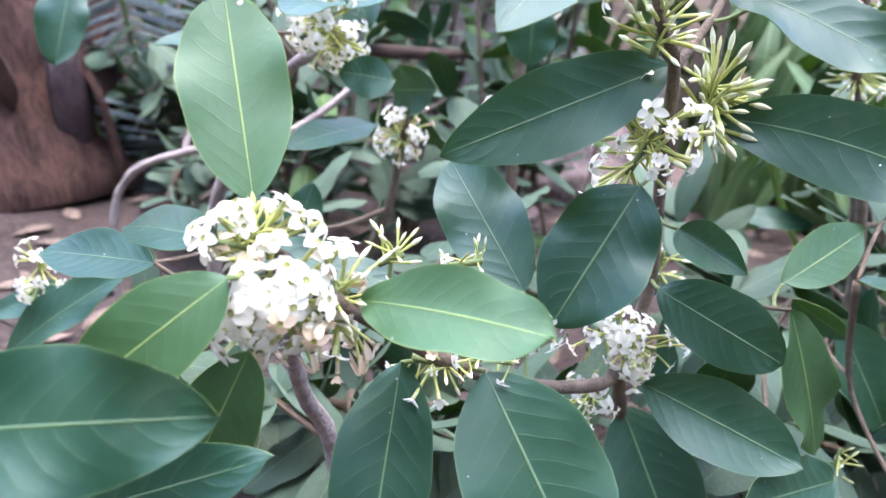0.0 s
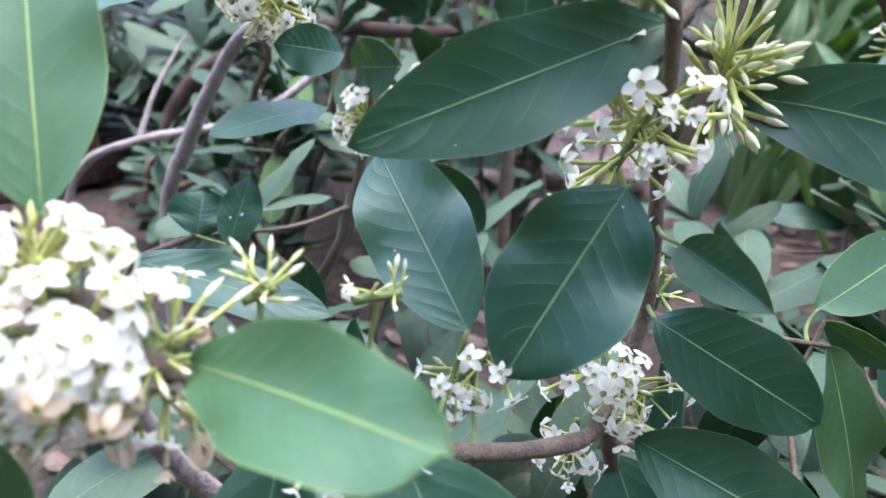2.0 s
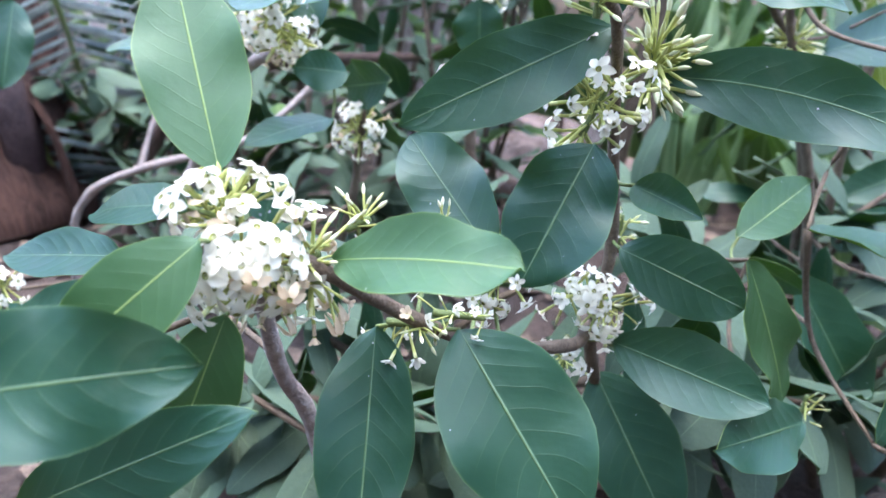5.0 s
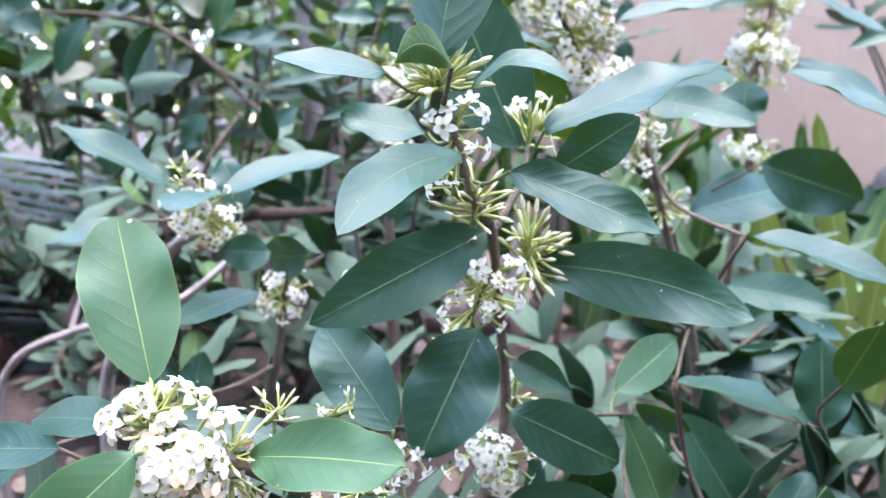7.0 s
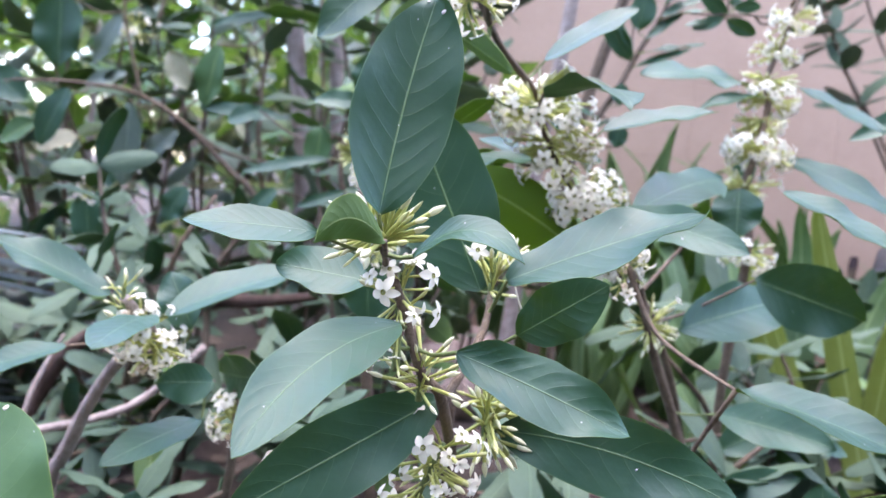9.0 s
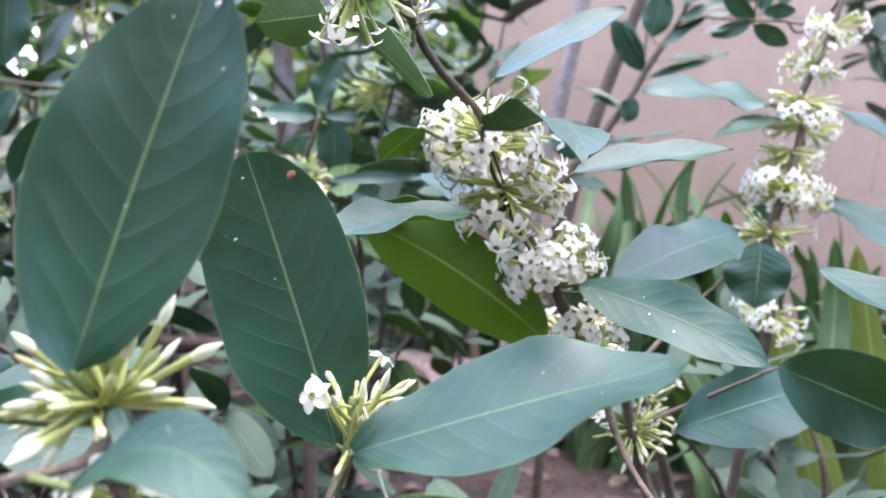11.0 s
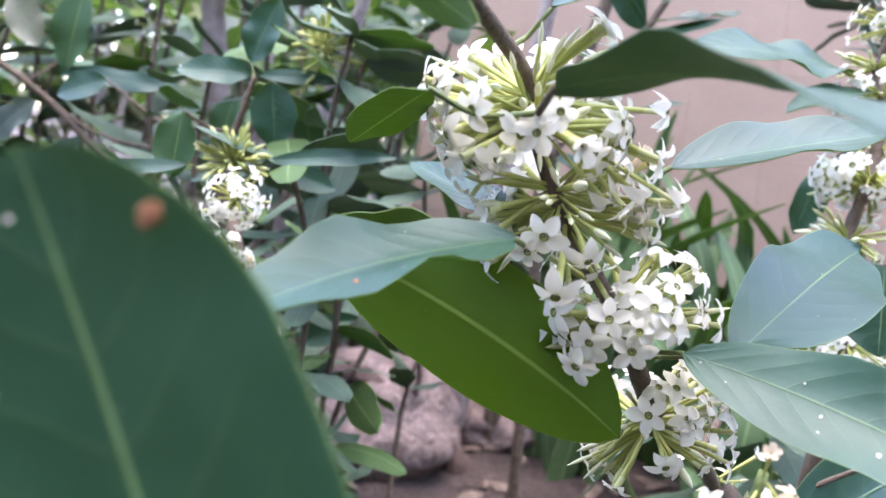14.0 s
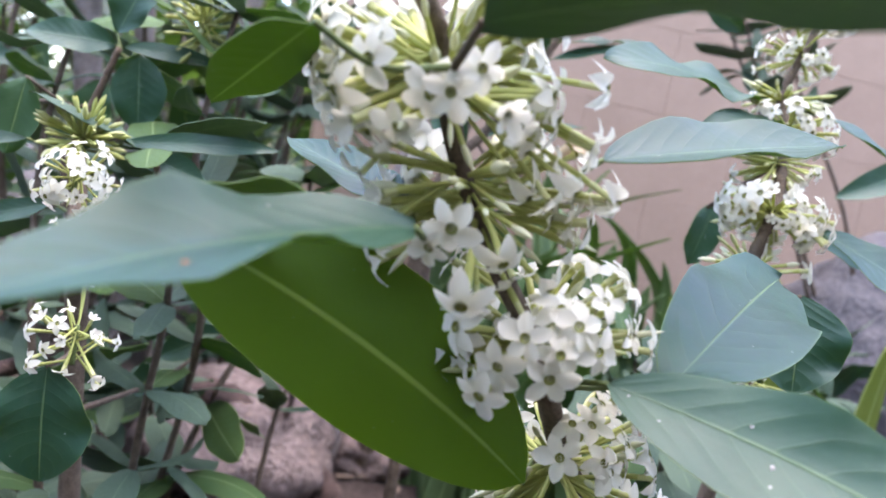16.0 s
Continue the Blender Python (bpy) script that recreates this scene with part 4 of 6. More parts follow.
stem(shrub, [(0.04, 0.5, GROUND - 0.02), (-0.007, 0.401, 0.715), (-0.027, 0.371, 0.815), (-0.038, 0.343, 0.859), (-0.038, 0.303, 0.919), (-0.033, 0.283, 0.954)], 0.0068, 0.0033, BARK, seed=24)
stem(shrub, [(0.144, 0.462, 0.849), (0.24, 0.5, 0.8), (0.309, 0.502, 0.785)], 0.004, 0.002, GREEN_STEM, seed=25)
stem(shrub_tall, [(0.48, 0.92, GROUND - 0.02), (0.45, 0.88, 0.85), (0.385, 0.846, 1.030), (0.300, 0.752, 1.105), (0.261, 0.717, 1.160), (0.228, 0.715, 1.204), (0.210, 0.711, 1.238), (0.200, 0.707, 1.264), (0.150, 0.665, 1.312), (0.100, 0.645, 1.432), (0.090, 0.645, 1.612)], 0.0052, 0.0026, TWIG, seed=26)
stem(shrub_tall, [(0.150, 0.665, 1.312), (0.139, 0.620, 1.332), (0.127, 0.580, 1.323)], 0.003, 0.0025, TWIG, seed=27)
stem(shrub_wall, [(0.58, 1.06, GROUND - 0.02), (0.54, 1.0, 0.9), (0.540, 0.970, 1.114), (0.530, 0.980, 1.198), (0.546, 0.990, 1.251), (0.571, 1.030, 1.320), (0.573, 1.050, 1.355), (0.602, 1.060, 1.436), (0.632, 1.070, 1.586)], 0.007, 0.003, TWIG, seed=28)
stem(shrub_right, [(0.46, 0.82, GROUND - 0.02), (0.42, 0.78, 0.85), (0.350, 0.741, 1.024), (0.325, 0.721, 1.084), (0.284, 0.630, 1.114)], 0.0065, 0.003, TWIG, seed=29)
stem(shrub_left, [(-0.254, 0.840, 0.428), (-0.284, 0.820, 0.748), (-0.242, 0.780, 0.869), (-0.176, 0.720, 0.971), (-0.116, 0.648, 1.011), (-0.133, 0.614, 1.055)], 0.0095, 0.004, BARK, seed=30)
stem(shrub_left, [(-0.254, 0.840, 0.448), (-0.087, 0.740, 0.779), (-0.057, 0.712, 0.919), (-0.057, 0.705, 0.959)], 0.006, 0.003, TWIG, seed=31)
l1 = leaf(shrub, (-0.054, 0.293, 0.977), (-0.089, 0.340, 1.053), (-0.022, -0.007, -0.005), (0.000, 0.000, 0.000), mat=PALE, fold=0.15, peak=0.57, full=1.1)
leaf(shrub, (-0.053, 0.256, 0.971), (-0.127, 0.325, 0.942), (-0.004, -0.007, -0.008), (0.000, 0.000, 0.000))
leaf(shrub, (-0.136, 0.373, 0.904), (-0.220, 0.399, 0.887), (-0.002, -0.012, -0.011), (0.000, 0.000, 0.000))
leaf(shrub, (-0.045, 0.245, 0.962), (-0.089, 0.215, 0.918), (0.012, -0.001, -0.012), (0.000, 0.000, 0.000), mat=PALE)
leaf(shrub, (-0.122, 0.176, 0.923), (-0.026, 0.194, 0.939), (-0.005, 0.011, 0.020), (0.000, 0.000, 0.000))
la6 = leaf(shrub, (-0.119, 0.236, 0.841), (-0.018, 0.224, 0.905), (-0.008, 0.007, 0.014), (0.000, 0.000, 0.000))
leaf(shrub, (-0.037, 0.250, 0.931), (-0.063, 0.253, 0.857), (0.016, 0.002, -0.005), (0.000, 0.000, 0.000), mat=PALE)
l6 = leaf(shrub, (-0.001, 0.277, 0.948), (0.073, 0.233, 0.967), (0.004, 0.012, 0.012), (0.000, 0.000, 0.000), mat=PALE, peak=0.58, full=1.15)
lm1 = leaf(shrub, (0.014, 0.315, 0.903), (0.018, 0.259, 0.815), (0.023, 0.002, -0.000), (0.000, 0.000, 0.000))
lm2 = leaf(shrub, (0.054, 0.319, 0.904), (0.115, 0.265, 0.835), (0.027, 0.007, 0.018), (0.000, 0.000, 0.000))
leaf(shrub, (0.159, 0.497, 0.802), (0.218, 0.441, 0.710), (0.028, 0.002, 0.017), (0.000, 0.000, 0.000))
lm4 = leaf(shrub, (0.153, 0.430, 0.857), (0.246, 0.398, 0.838), (0.008, 0.009, 0.021), (0.000, 0.000, 0.000))
leaf(shrub, (0.294, 0.449, 0.803), (0.212, 0.382, 0.815), (0.005, -0.010, -0.020), (0.000, 0.000, 0.000))
leaf(shrub, (0.237, 0.459, 0.911), (0.296, 0.488, 0.797), (0.015, 0.013, 0.011), (0.000, 0.000, 0.000), mat=PALE)
leaf(shrub, (0.239, 0.488, 0.918), (0.302, 0.540, 0.951), (-0.012, 0.006, 0.013), (0.000, 0.000, 0.000), mat=PALE)
leaf(shrub, (0.289, 0.592, 0.873), (0.349, 0.604, 0.843), (0.006, -0.003, 0.010), (0.000, 0.000, 0.000))
leaf(shrub, (0.150, 0.441, 0.916), (0.221, 0.407, 0.896), (0.008, 0.004, 0.021), (0.000, 0.000, 0.000), peak=0.55, full=1.2)
leaf(shrub, (0.147, 0.416, 0.962), (0.175, 0.370, 0.957), (0.006, 0.002, 0.010), (0.000, 0.000, 0.000), fold=0.8)
l2 = leaf(shrub, (0.067, 0.370, 0.927), (0.015, 0.420, 0.978), (-0.018, -0.005, -0.013), (0.000, 0.000, 0.000), peak=0.55, full=1.2)
l5 = leaf(shrub, (0.118, 0.400, 0.986), (0.084, 0.370, 0.910), (0.026, -0.007, -0.009), (0.000, 0.000, 0.000), full=1.35)
l4 = leaf(shrub, (0.122, 0.418, 1.048), (0.013, 0.370, 0.991), (0.012, -0.004, -0.019), (0.000, 0.000, 0.000))
lr1 = leaf(shrub, (0.160, 0.447, 1.022), (0.296, 0.396, 1.003), (0.005, 0.006, 0.023), (0.002, 0.001, 0.008))
leaf(shrub, (0.096, 0.371, 1.098), (0.036, 0.277, 1.059), (0.015, -0.007, -0.007), (-0.007, 0.002, 0.007))
lu2 = leaf(shrub, (0.124, 0.352, 1.090), (0.205, 0.326, 1.063), (0.007, 0.009, 0.012), (0.000, 0.000, 0.000), wave=0.15)
leaf(shrub, (0.050, 0.374, 1.141), (-0.011, 0.351, 1.143), (0.004, -0.010, -0.008), (0.000, 0.000, 0.000))
leaf(shrub, (0.078, 0.445, 1.108), (0.019, 0.441, 1.115), (-0.000, -0.014, -0.012), (0.000, 0.000, 0.000))
leaf(shrub, (0.086, 0.327, 1.143), (0.057, 0.309, 1.142), (-0.000, -0.000, 0.010), (-0.001, 0.001, 0.010))
lt1 = leaf(shrub, (0.080, 0.386, 1.152), (0.101, 0.416, 1.272), (-0.027, -0.003, 0.004), (-0.002, 0.004, 0.002), full=1.2)
lt2 = leaf(shrub, (0.146, 0.486, 1.102), (0.091, 0.511, 1.220), (-0.031, 0.004, -0.016), (0.000, 0.004, 0.000), peak=0.55, full=1.1)
leaf(shrub, (0.099, 0.350, 1.135), (0.149, 0.326, 1.138), (0.004, 0.008, 0.006), (0.001, 0.003, 0.014))
lu7 = leaf(shrub, (0.157, 0.442, 1.116), (0.269, 0.424, 1.167), (-0.001, 0.023, 0.012), (0.000, 0.000, 0.000))
leaf(shrub, (0.161, 0.407, 1.090), (0.202, 0.378, 1.126), (-0.010, 0.003, 0.013), (0.000, 0.000, 0.000))
lg1 = leaf(shrub_tall, (0.206, 0.700, 1.290), (0.290, 0.705, 1.348), (-0.007, 0.018, 0.008), (0.000, 0.000, 0.000))
leaf(shrub_tall, (0.199, 0.640, 1.253), (0.241, 0.512, 1.233), (0.018, 0.005, -0.002), (0.014, 0.001, 0.012), under=SHADED_UNDER, full=1.2)
leaf(shrub_tall, (0.271, 0.715, 1.234), (0.389, 0.739, 1.264), (-0.005, 0.018, 0.007), (0.0, 0.0, 0.001), wave=0.03)
lg3 = leaf(shrub_tall, (0.198, 0.671, 1.199), (0.101, 0.595, 1.172), (0.012, -0.017, -0.005), (-0.006, 0.006, 0.002), full=1.3)
leaf(shrub_tall, (0.176, 0.672, 1.201), (0.122, 0.737, 1.182), (-0.010, -0.007, 0.005), (0.000, 0.000, 0.000))
leaf(shrub_tall, (0.266, 0.716, 1.110), (0.123, 0.722, 1.184), (0.015, 0.002, 0.027), (0.004, -0.004, 0.006), mat=BACKLEAF, under=BACKLIT_UNDER, full=1.25)
lg5 = leaf(shrub_tall, (0.280, 0.693, 1.157), (0.371, 0.592, 1.135), (0.0127, 0.0079, 0.0157), (0.004, 0.004, 0.003), wave=0.07, full=1.3)
leaf(shrub_tall, (0.305, 0.693, 1.161), (0.434, 0.819, 1.201), (-0.021, 0.018, 0.011), (0.000, 0.000, 0.000), wave=0.07)
leaf(shrub_tall, (0.459, 0.830, 1.194), (0.455, 0.815, 1.139), (0.025, -0.011, 0.001), (0.000, 0.000, 0.000))
leaf(shrub_tall, (0.160, 0.680, 1.251), (0.129, 0.760, 1.228), (-0.012, -0.004, 0.002), (0.000, 0.000, 0.000))
leaf(shrub_tall, (0.205, 0.720, 1.203), (0.160, 0.800, 1.222), (-0.009, -0.004, -0.005), (0.000, 0.000, 0.000))
leaf(shrub_tall, (0.107, 0.590, 1.299), (0.067, 0.600, 1.292), (-0.003, -0.002, 0.015), (0.000, 0.000, 0.000))
leaf(shrub_tall, (0.104, 0.704, 1.319), (0.167, 0.604, 1.263), (0.005, 0.010, -0.012), (0.000, 0.000, 0.000))
leaf(shrub_wall, (0.550, 1.050, 1.344), (0.381, 1.000, 1.338), (0.008, -0.026, -0.015), (0.000, 0.000, 0.000))
leaf(shrub_wall, (0.563, 1.030, 1.328), (0.454, 0.970, 1.293), (0.009, -0.015, -0.004), (0.000, 0.000, 0.000))
leaf(shrub_wall, (0.610, 1.050, 1.350), (0.722, 1.000, 1.290), (0.015, 0.022, 0.010), (0.000, 0.000, 0.000))
leaf(shrub_wall, (0.589, 0.980, 1.240), (0.709, 0.930, 1.181), (0.016, 0.018, 0.017), (0.000, 0.000, 0.000))
leaf(shrub_wall, (0.416, 0.640, 1.189), (0.489, 0.580, 1.144), (0.015, 0.014, 0.006), (0.000, 0.000, 0.000))
leaf(shrub_right, (0.387, 0.773, 1.038), (0.545, 0.858, 1.070), (-0.014, 0.016, 0.026), (0.000, 0.000, 0.000))
leaf(shrub_right, (0.466, 0.780, 1.097), (0.579, 0.760, 1.065), (0.010, -0.002, 0.036), (0.000, 0.000, 0.000))
leaf(shrub_right, (0.331, 0.500, 1.045), (0.431, 0.460, 1.020), (0.010, 0.020, 0.007), (0.000, 0.000, 0.000))
leaf(shrub_right, (0.419, 0.724, 0.964), (0.493, 0.639, 0.964), (0.012, 0.011, 0.017), (0.000, 0.000, 0.000))
leaf(shrub_right, (0.475, 0.600, 0.854), (0.473, 0.620, 0.939), (-0.023, 0.012, -0.003), (0.000, 0.000, 0.000))
leaf(shrub_right, (0.289, 0.500, 0.924), (0.419, 0.530, 0.886), (-0.003, 0.022, 0.006), (0.000, 0.000, 0.000))
leaf(shrub_right, (0.455, 0.547, 0.913), (0.442, 0.485, 0.987), (-0.017, 0.010, 0.005), (0.000, 0.000, 0.000), mat=PALE)
leaf(shrub_right, (0.345, 0.450, 0.791), (0.409, 0.500, 0.854), (-0.016, 0.004, 0.013), (0.000, 0.000, 0.000))
leaf(shrub_right, (0.344, 0.380, 0.818), (0.337, 0.360, 0.908), (-0.019, -0.002, -0.002), (0.000, 0.000, 0.000))
leaf(shrub_left, (-0.172, 0.685, 1.043), (-0.265, 0.655, 1.092), (0.001, -0.020, -0.010), (0.000, 0.000, 0.000))
leaf(shrub_left, (-0.102, 0.625, 1.041), (0.001, 0.681, 1.079), (-0.013, 0.020, 0.007), (0.000, 0.000, 0.000))
leaf(shrub_left, (-0.108, 0.603, 1.044), (-0.117, 0.515, 1.036), (0.021, -0.002, -0.000), (0.000, 0.000, 0.000))
leaf(shrub_left, (-0.054, 0.608, 0.992), (-0.094, 0.585, 0.995), (0.001, -0.004, -0.016), (0.000, 0.000, 0.000))
leaf(shrub_left, (-0.026, 0.664, 0.982), (-0.077, 0.730, 0.967), (0.006, -0.001, -0.023), (0.000, 0.000, 0.000))
leaf(shrub_left, (-0.171, 0.600, 1.015), (-0.236, 0.570, 0.995), (0.007, -0.013, -0.005), (0.000, 0.000, 0.000))
leaf(shrub_left, (-0.071, 0.640, 0.949), (-0.125, 0.560, 0.934), (0.015, -0.009, -0.005), (0.000, 0.000, 0.000))
leaf(shrub_left, (-0.089, 0.660, 1.023), (-0.117, 0.680, 1.070), (-0.016, -0.005, -0.008), (0.000, 0.000, 0.000))
leaf(shrub_left, (-0.150, 0.600, 0.847), (-0.154, 0.620, 0.876), (-0.021, -0.008, 0.002), (0.000, 0.000, 0.000))
lc2 = leaf(shrub_left, (-0.117, 0.580, 0.853), (-0.111, 0.600, 0.899), (-0.014, -0.004, 0.003), (0.000, 0.000, 0.000))
leaf(shrub_tall, (0.068, 0.631, 1.347), (0.009, 0.615, 1.277), (0.015, -0.006, -0.011), (0.000, 0.000, 0.000))
leaf(shrub_left, (-0.506, 0.900, 1.012), (-0.504, 0.860, 0.912), (0.024, 0.014, -0.005), (0.000, 0.000, 0.000), full=1.2)
head(shrub, (-0.048, 0.272, 0.96), 0.0245, [(-0.029, 0.276, 0.977), (-0.059, 0.256, 0.971), (-0.063, 0.261, 0.974), (-0.058, 0.263, 0.978), (-0.054, 0.269, 0.982), (-0.048, 0.269, 0.982), (-0.037, 0.278, 0.983), (-0.034, 0.282, 0.982), (-0.029, 0.283, 0.98), (-0.024, 0.282, 0.975)], [(-0.038, 0.258, 0.966), (-0.057, 0.259, 0.969)], [(-0.056, 0.254, 0.963)], (0.003, 0, 0.002), 1)
head(shrub, (-0.035, 0.271, 0.944), 0.0245, [(-0.033, 0.264, 0.973), (-0.027, 0.261, 0.965), (-0.023, 0.272, 0.969), (-0.023, 0.26, 0.958), (-0.016, 0.268, 0.952), (-0.025, 0.254, 0.949), (-0.039, 0.247, 0.954), (-0.04, 0.251, 0.963), (-0.041, 0.246, 0.943), (-0.031, 0.25, 0.945), (-0.019, 0.261, 0.933), (-0.019, 0.272, 0.962), (-0.049, 0.245, 0.943), (-0.051, 0.245, 0.936), (-0.045, 0.247, 0.931), (-0.031, 0.25, 0.952), (-0.045, 0.245, 0.947)], [(-0.015, 0.272, 0.937), (-0.021, 0.263, 0.937), (-0.038, 0.255, 0.919), (-0.019, 0.271, 0.914), (-0.031, 0.257, 0.957)], [(-0.033, 0.258, 0.96), (-0.025, 0.264, 0.957)], (0.003, 0, 0.002), 2)
head(shrub, (-0.012, 0.287, 0.945), 0.0245, [(-0.01, 0.277, 0.937), (-0.013, 0.287, 0.962), (-0.012, 0.297, 0.965), (-0.01, 0.276, 0.922), (-0.018, 0.281, 0.967)], [(-0.016, 0.279, 0.955), (-0.007, 0.297, 0.95), (-0.006, 0.291, 0.937), (-0.007, 0.276, 0.914), (-0.0, 0.278, 0.913), (0.005, 0.284, 0.919)], [(-0.004, 0.304, 0.962), (0.005, 0.306, 0.961)], (0.003, 0, 0.002), 3)
cluster(shrub, (-0.048, 0.279, 0.966), 0.019, 9, 9, (-0.5, -0.2, 0.85), 1.2, 1, (0.004, 0, 0.002), 196, True)
cluster(shrub, (-0.034, 0.270, 0.945), 0.022, 28, 3, (-0.05, -0.7, -0.65), 1.3, 3, (0.006, 0, -0.003), 197)
cluster(shrub, (-0.013, 0.280, 0.948), 0.019, 5, 8, (0.35, -0.4, 0.5), 1.2, 3, (0.005, 0, -0.004), 198)
cluster(shrub, (-0.018, 0.278, 0.938), 0.021, 2, 2, (0.15, -0.3, -0.9), 0.7, 8, (0.012, 0, 0), 195)
cluster(shrub, (0.003, 0.316, 0.953), 0.019, 0, 12, (0.1, -0.3, 1), 0.7, 0, (0.005, 0, 0.003), 539)
cluster(shrub, (0.035, 0.345, 0.946), 0.015, 1, 9, (0, -0.3, 1), 0.7, 0, (0.008, 0, 0.003), 503)
cluster(shrub, (0.071, 0.384, 0.903), 0.019, 14, 5, (-0.2, -0.9, -0.25), 0.85, 0, (0.006, 0, 0.008), 244)
cluster(shrub, (0.031, 0.320, 0.904), 0.019, 4, 10, (0, -0.6, -0.7), 0.9, 1, (0.012, 0, 0), 350)
cluster(shrub, (0.053, 0.320, 0.911), 0.015, 5, 6, (-0.5, -0.8, 0), 0.9, 0, (0.012, 0, 0), 353)
cluster(shrub, (0.120, 0.423, 1.003), 0.029, 36, 8, (-0.35, -0.85, -0.3), 1.25, 0, (0.006, 0, 0.016), 199)
cluster(shrub, (0.153, 0.450, 1.029), 0.033, 0, 64, (0.6, -0.5, 0.3), 1.2, 0, (0, 0, 0.012), 494)
cluster(shrub, (0.139, 0.442, 0.879), 0.024, 36, 9, (0, -1, 0.1), 1.1, 0, (0.018, 0, -0.004), 205)
cluster(shrub, (0.127, 0.450, 0.837), 0.02, 16, 3, (-0.2, -0.8, -0.6), 1.0, 0, (0, 0, 0.012), 356)
cluster(shrub, (0.160, 0.497, 0.911), 0.02, 2, 10, (0.4, -0.6, 0.3), 1.0, 0, (0, 0, 0.012), 359)
cluster(shrub, (0.319, 0.502, 0.785), 0.021, 0, 10, (0.5, -0.5, 0.3), 0.9, 0, (0, 0, 0.012), 530)
cluster(shrub, (0.083, 0.404, 1.137), 0.034, 0, 34, (0.1, -0.3, 0.95), 0.85, 0, (0.004, 0, 0.003), 253)
cluster(shrub, (0.079, 0.404, 1.139), 0.031, 0, 16, (-1, -0.45, 0.05), 0.8, 0, (0.002, 0, 0.003), 578)
cluster(shrub, (0.094, 0.401, 1.108), 0.024, 14, 12, (0, -0.9, -0.2), 1.1, 0, (0, 0, 0.012), 401)
cluster(shrub, (0.152, 0.478, 1.113), 0.031, 2, 20, (0.3, -0.2, 0.9), 0.8, 0, (0, 0, 0.012), 404)
cluster(shrub, (0.095, 0.377, 1.085), 0.018, 4, 2, (-0.5, -0.8, -0.2), 1.0, 0, (0, 0, 0.012), 407)
stem(shrub, [(0.158, 0.459, 1.128), (0.162, 0.458, 1.119), (0.167, 0.456, 1.103), (0.174, 0.454, 1.088)], 0.0005, 0.0005, PETAL, "thread", 0.0)
cluster(shrub, (0.109, 0.397, 1.064), 0.028, 0, 30, (0, -0.2, 0.9), 1.1, 0, (0, 0, 0.012), 410)
cluster(shrub_left, (-0.116, 0.624, 1.021), 0.03, 52, 2, (0.2, -0.8, -0.2), 1.3, 8, (0.014, 0, -0.014), 208)
cluster(shrub_left, (-0.133, 0.614, 1.055), 0.022, 0, 12, (-0.2, -0.2, 1), 0.9, 0, (0, 0, 0.012), 503)
cluster(shrub_left, (-0.057, 0.710, 0.929), 0.027, 18, 12, (0, -0.9, 0), 1.3, 5, (0, 0, 0.012), 202)
cluster(shrub_left, (-0.336, 0.570, 0.786), 0.024, 16, 6, (0, -0.9, 0.2), 1.2, 0, (0, 0, 0.012), 428)
cluster(shrub_right, (0.345, 0.741, 1.044), 0.03, 0, 36, (0, -0.6, 0.2), 1.6, 0, (0, 0, 0.006), 211)
cluster(shrub_right, (0.284, 0.630, 1.114), 0.02, 12, 3, (0.1, -1, 0), 1.2, 5, (0.003, 0, 0.018), 362)
LEAN, UP = (-0.45, -0.1, 1), (0.15, 0.1, 1)
whorl(shrub_tall, (0.205, 0.710, 1.250), LEAN, 0.042, 64, 22, -0.4, 0.7, 0.93, 0, 0.009, 3)
whorl(shrub_tall, (0.224, 0.714, 1.212), LEAN, 0.040, 34, 12, -0.45, 0.6, 0.93, 3, 0.009, 4)
whorl(shrub_tall, (0.262, 0.718, 1.164), LEAN, 0.040, 28, 14, -0.4, 0.9, 0.9, 0, 0.008, 5)
whorl(shrub_tall, (0.292, 0.746, 1.108), LEAN, 0.038, 36, 14, -0.7, 0.5, 0.85, 0, 0.006, 6)
head(shrub_tall, (0.205, 0.71, 1.25), 0.0285, [(0.172, 0.702, 1.244), (0.166, 0.712, 1.238), (0.163, 0.710, 1.258), (0.179, 0.688, 1.255), (0.191, 0.688, 1.227), (0.184, 0.701, 1.224), (0.182, 0.711, 1.217), (0.211, 0.675, 1.245), (0.236, 0.700, 1.229), (0.230, 0.691, 1.236), (0.242, 0.697, 1.247), (0.251, 0.695, 1.225), (0.248, 0.696, 1.211), (0.254, 0.693, 1.238), (0.259, 0.692, 1.230), (0.257, 0.691, 1.251), (0.237, 0.700, 1.221), (0.265, 0.690, 1.222), (0.225, 0.684, 1.239), (0.181, 0.687, 1.240), (0.171, 0.712, 1.228), (0.199, 0.679, 1.234), (0.200, 0.675, 1.243)], [], [(0.209, 0.692, 1.224), (0.217, 0.697, 1.223), (0.155, 0.710, 1.253), (0.159, 0.708, 1.269), (0.207, 0.697, 1.277), (0.215, 0.698, 1.276), (0.220, 0.697, 1.280), (0.191, 0.689, 1.268), (0.189, 0.698, 1.273), (0.199, 0.682, 1.263), (0.204, 0.700, 1.282), (0.174, 0.708, 1.263), (0.185, 0.685, 1.250)], (-0.003, 0, 0.006), 11)
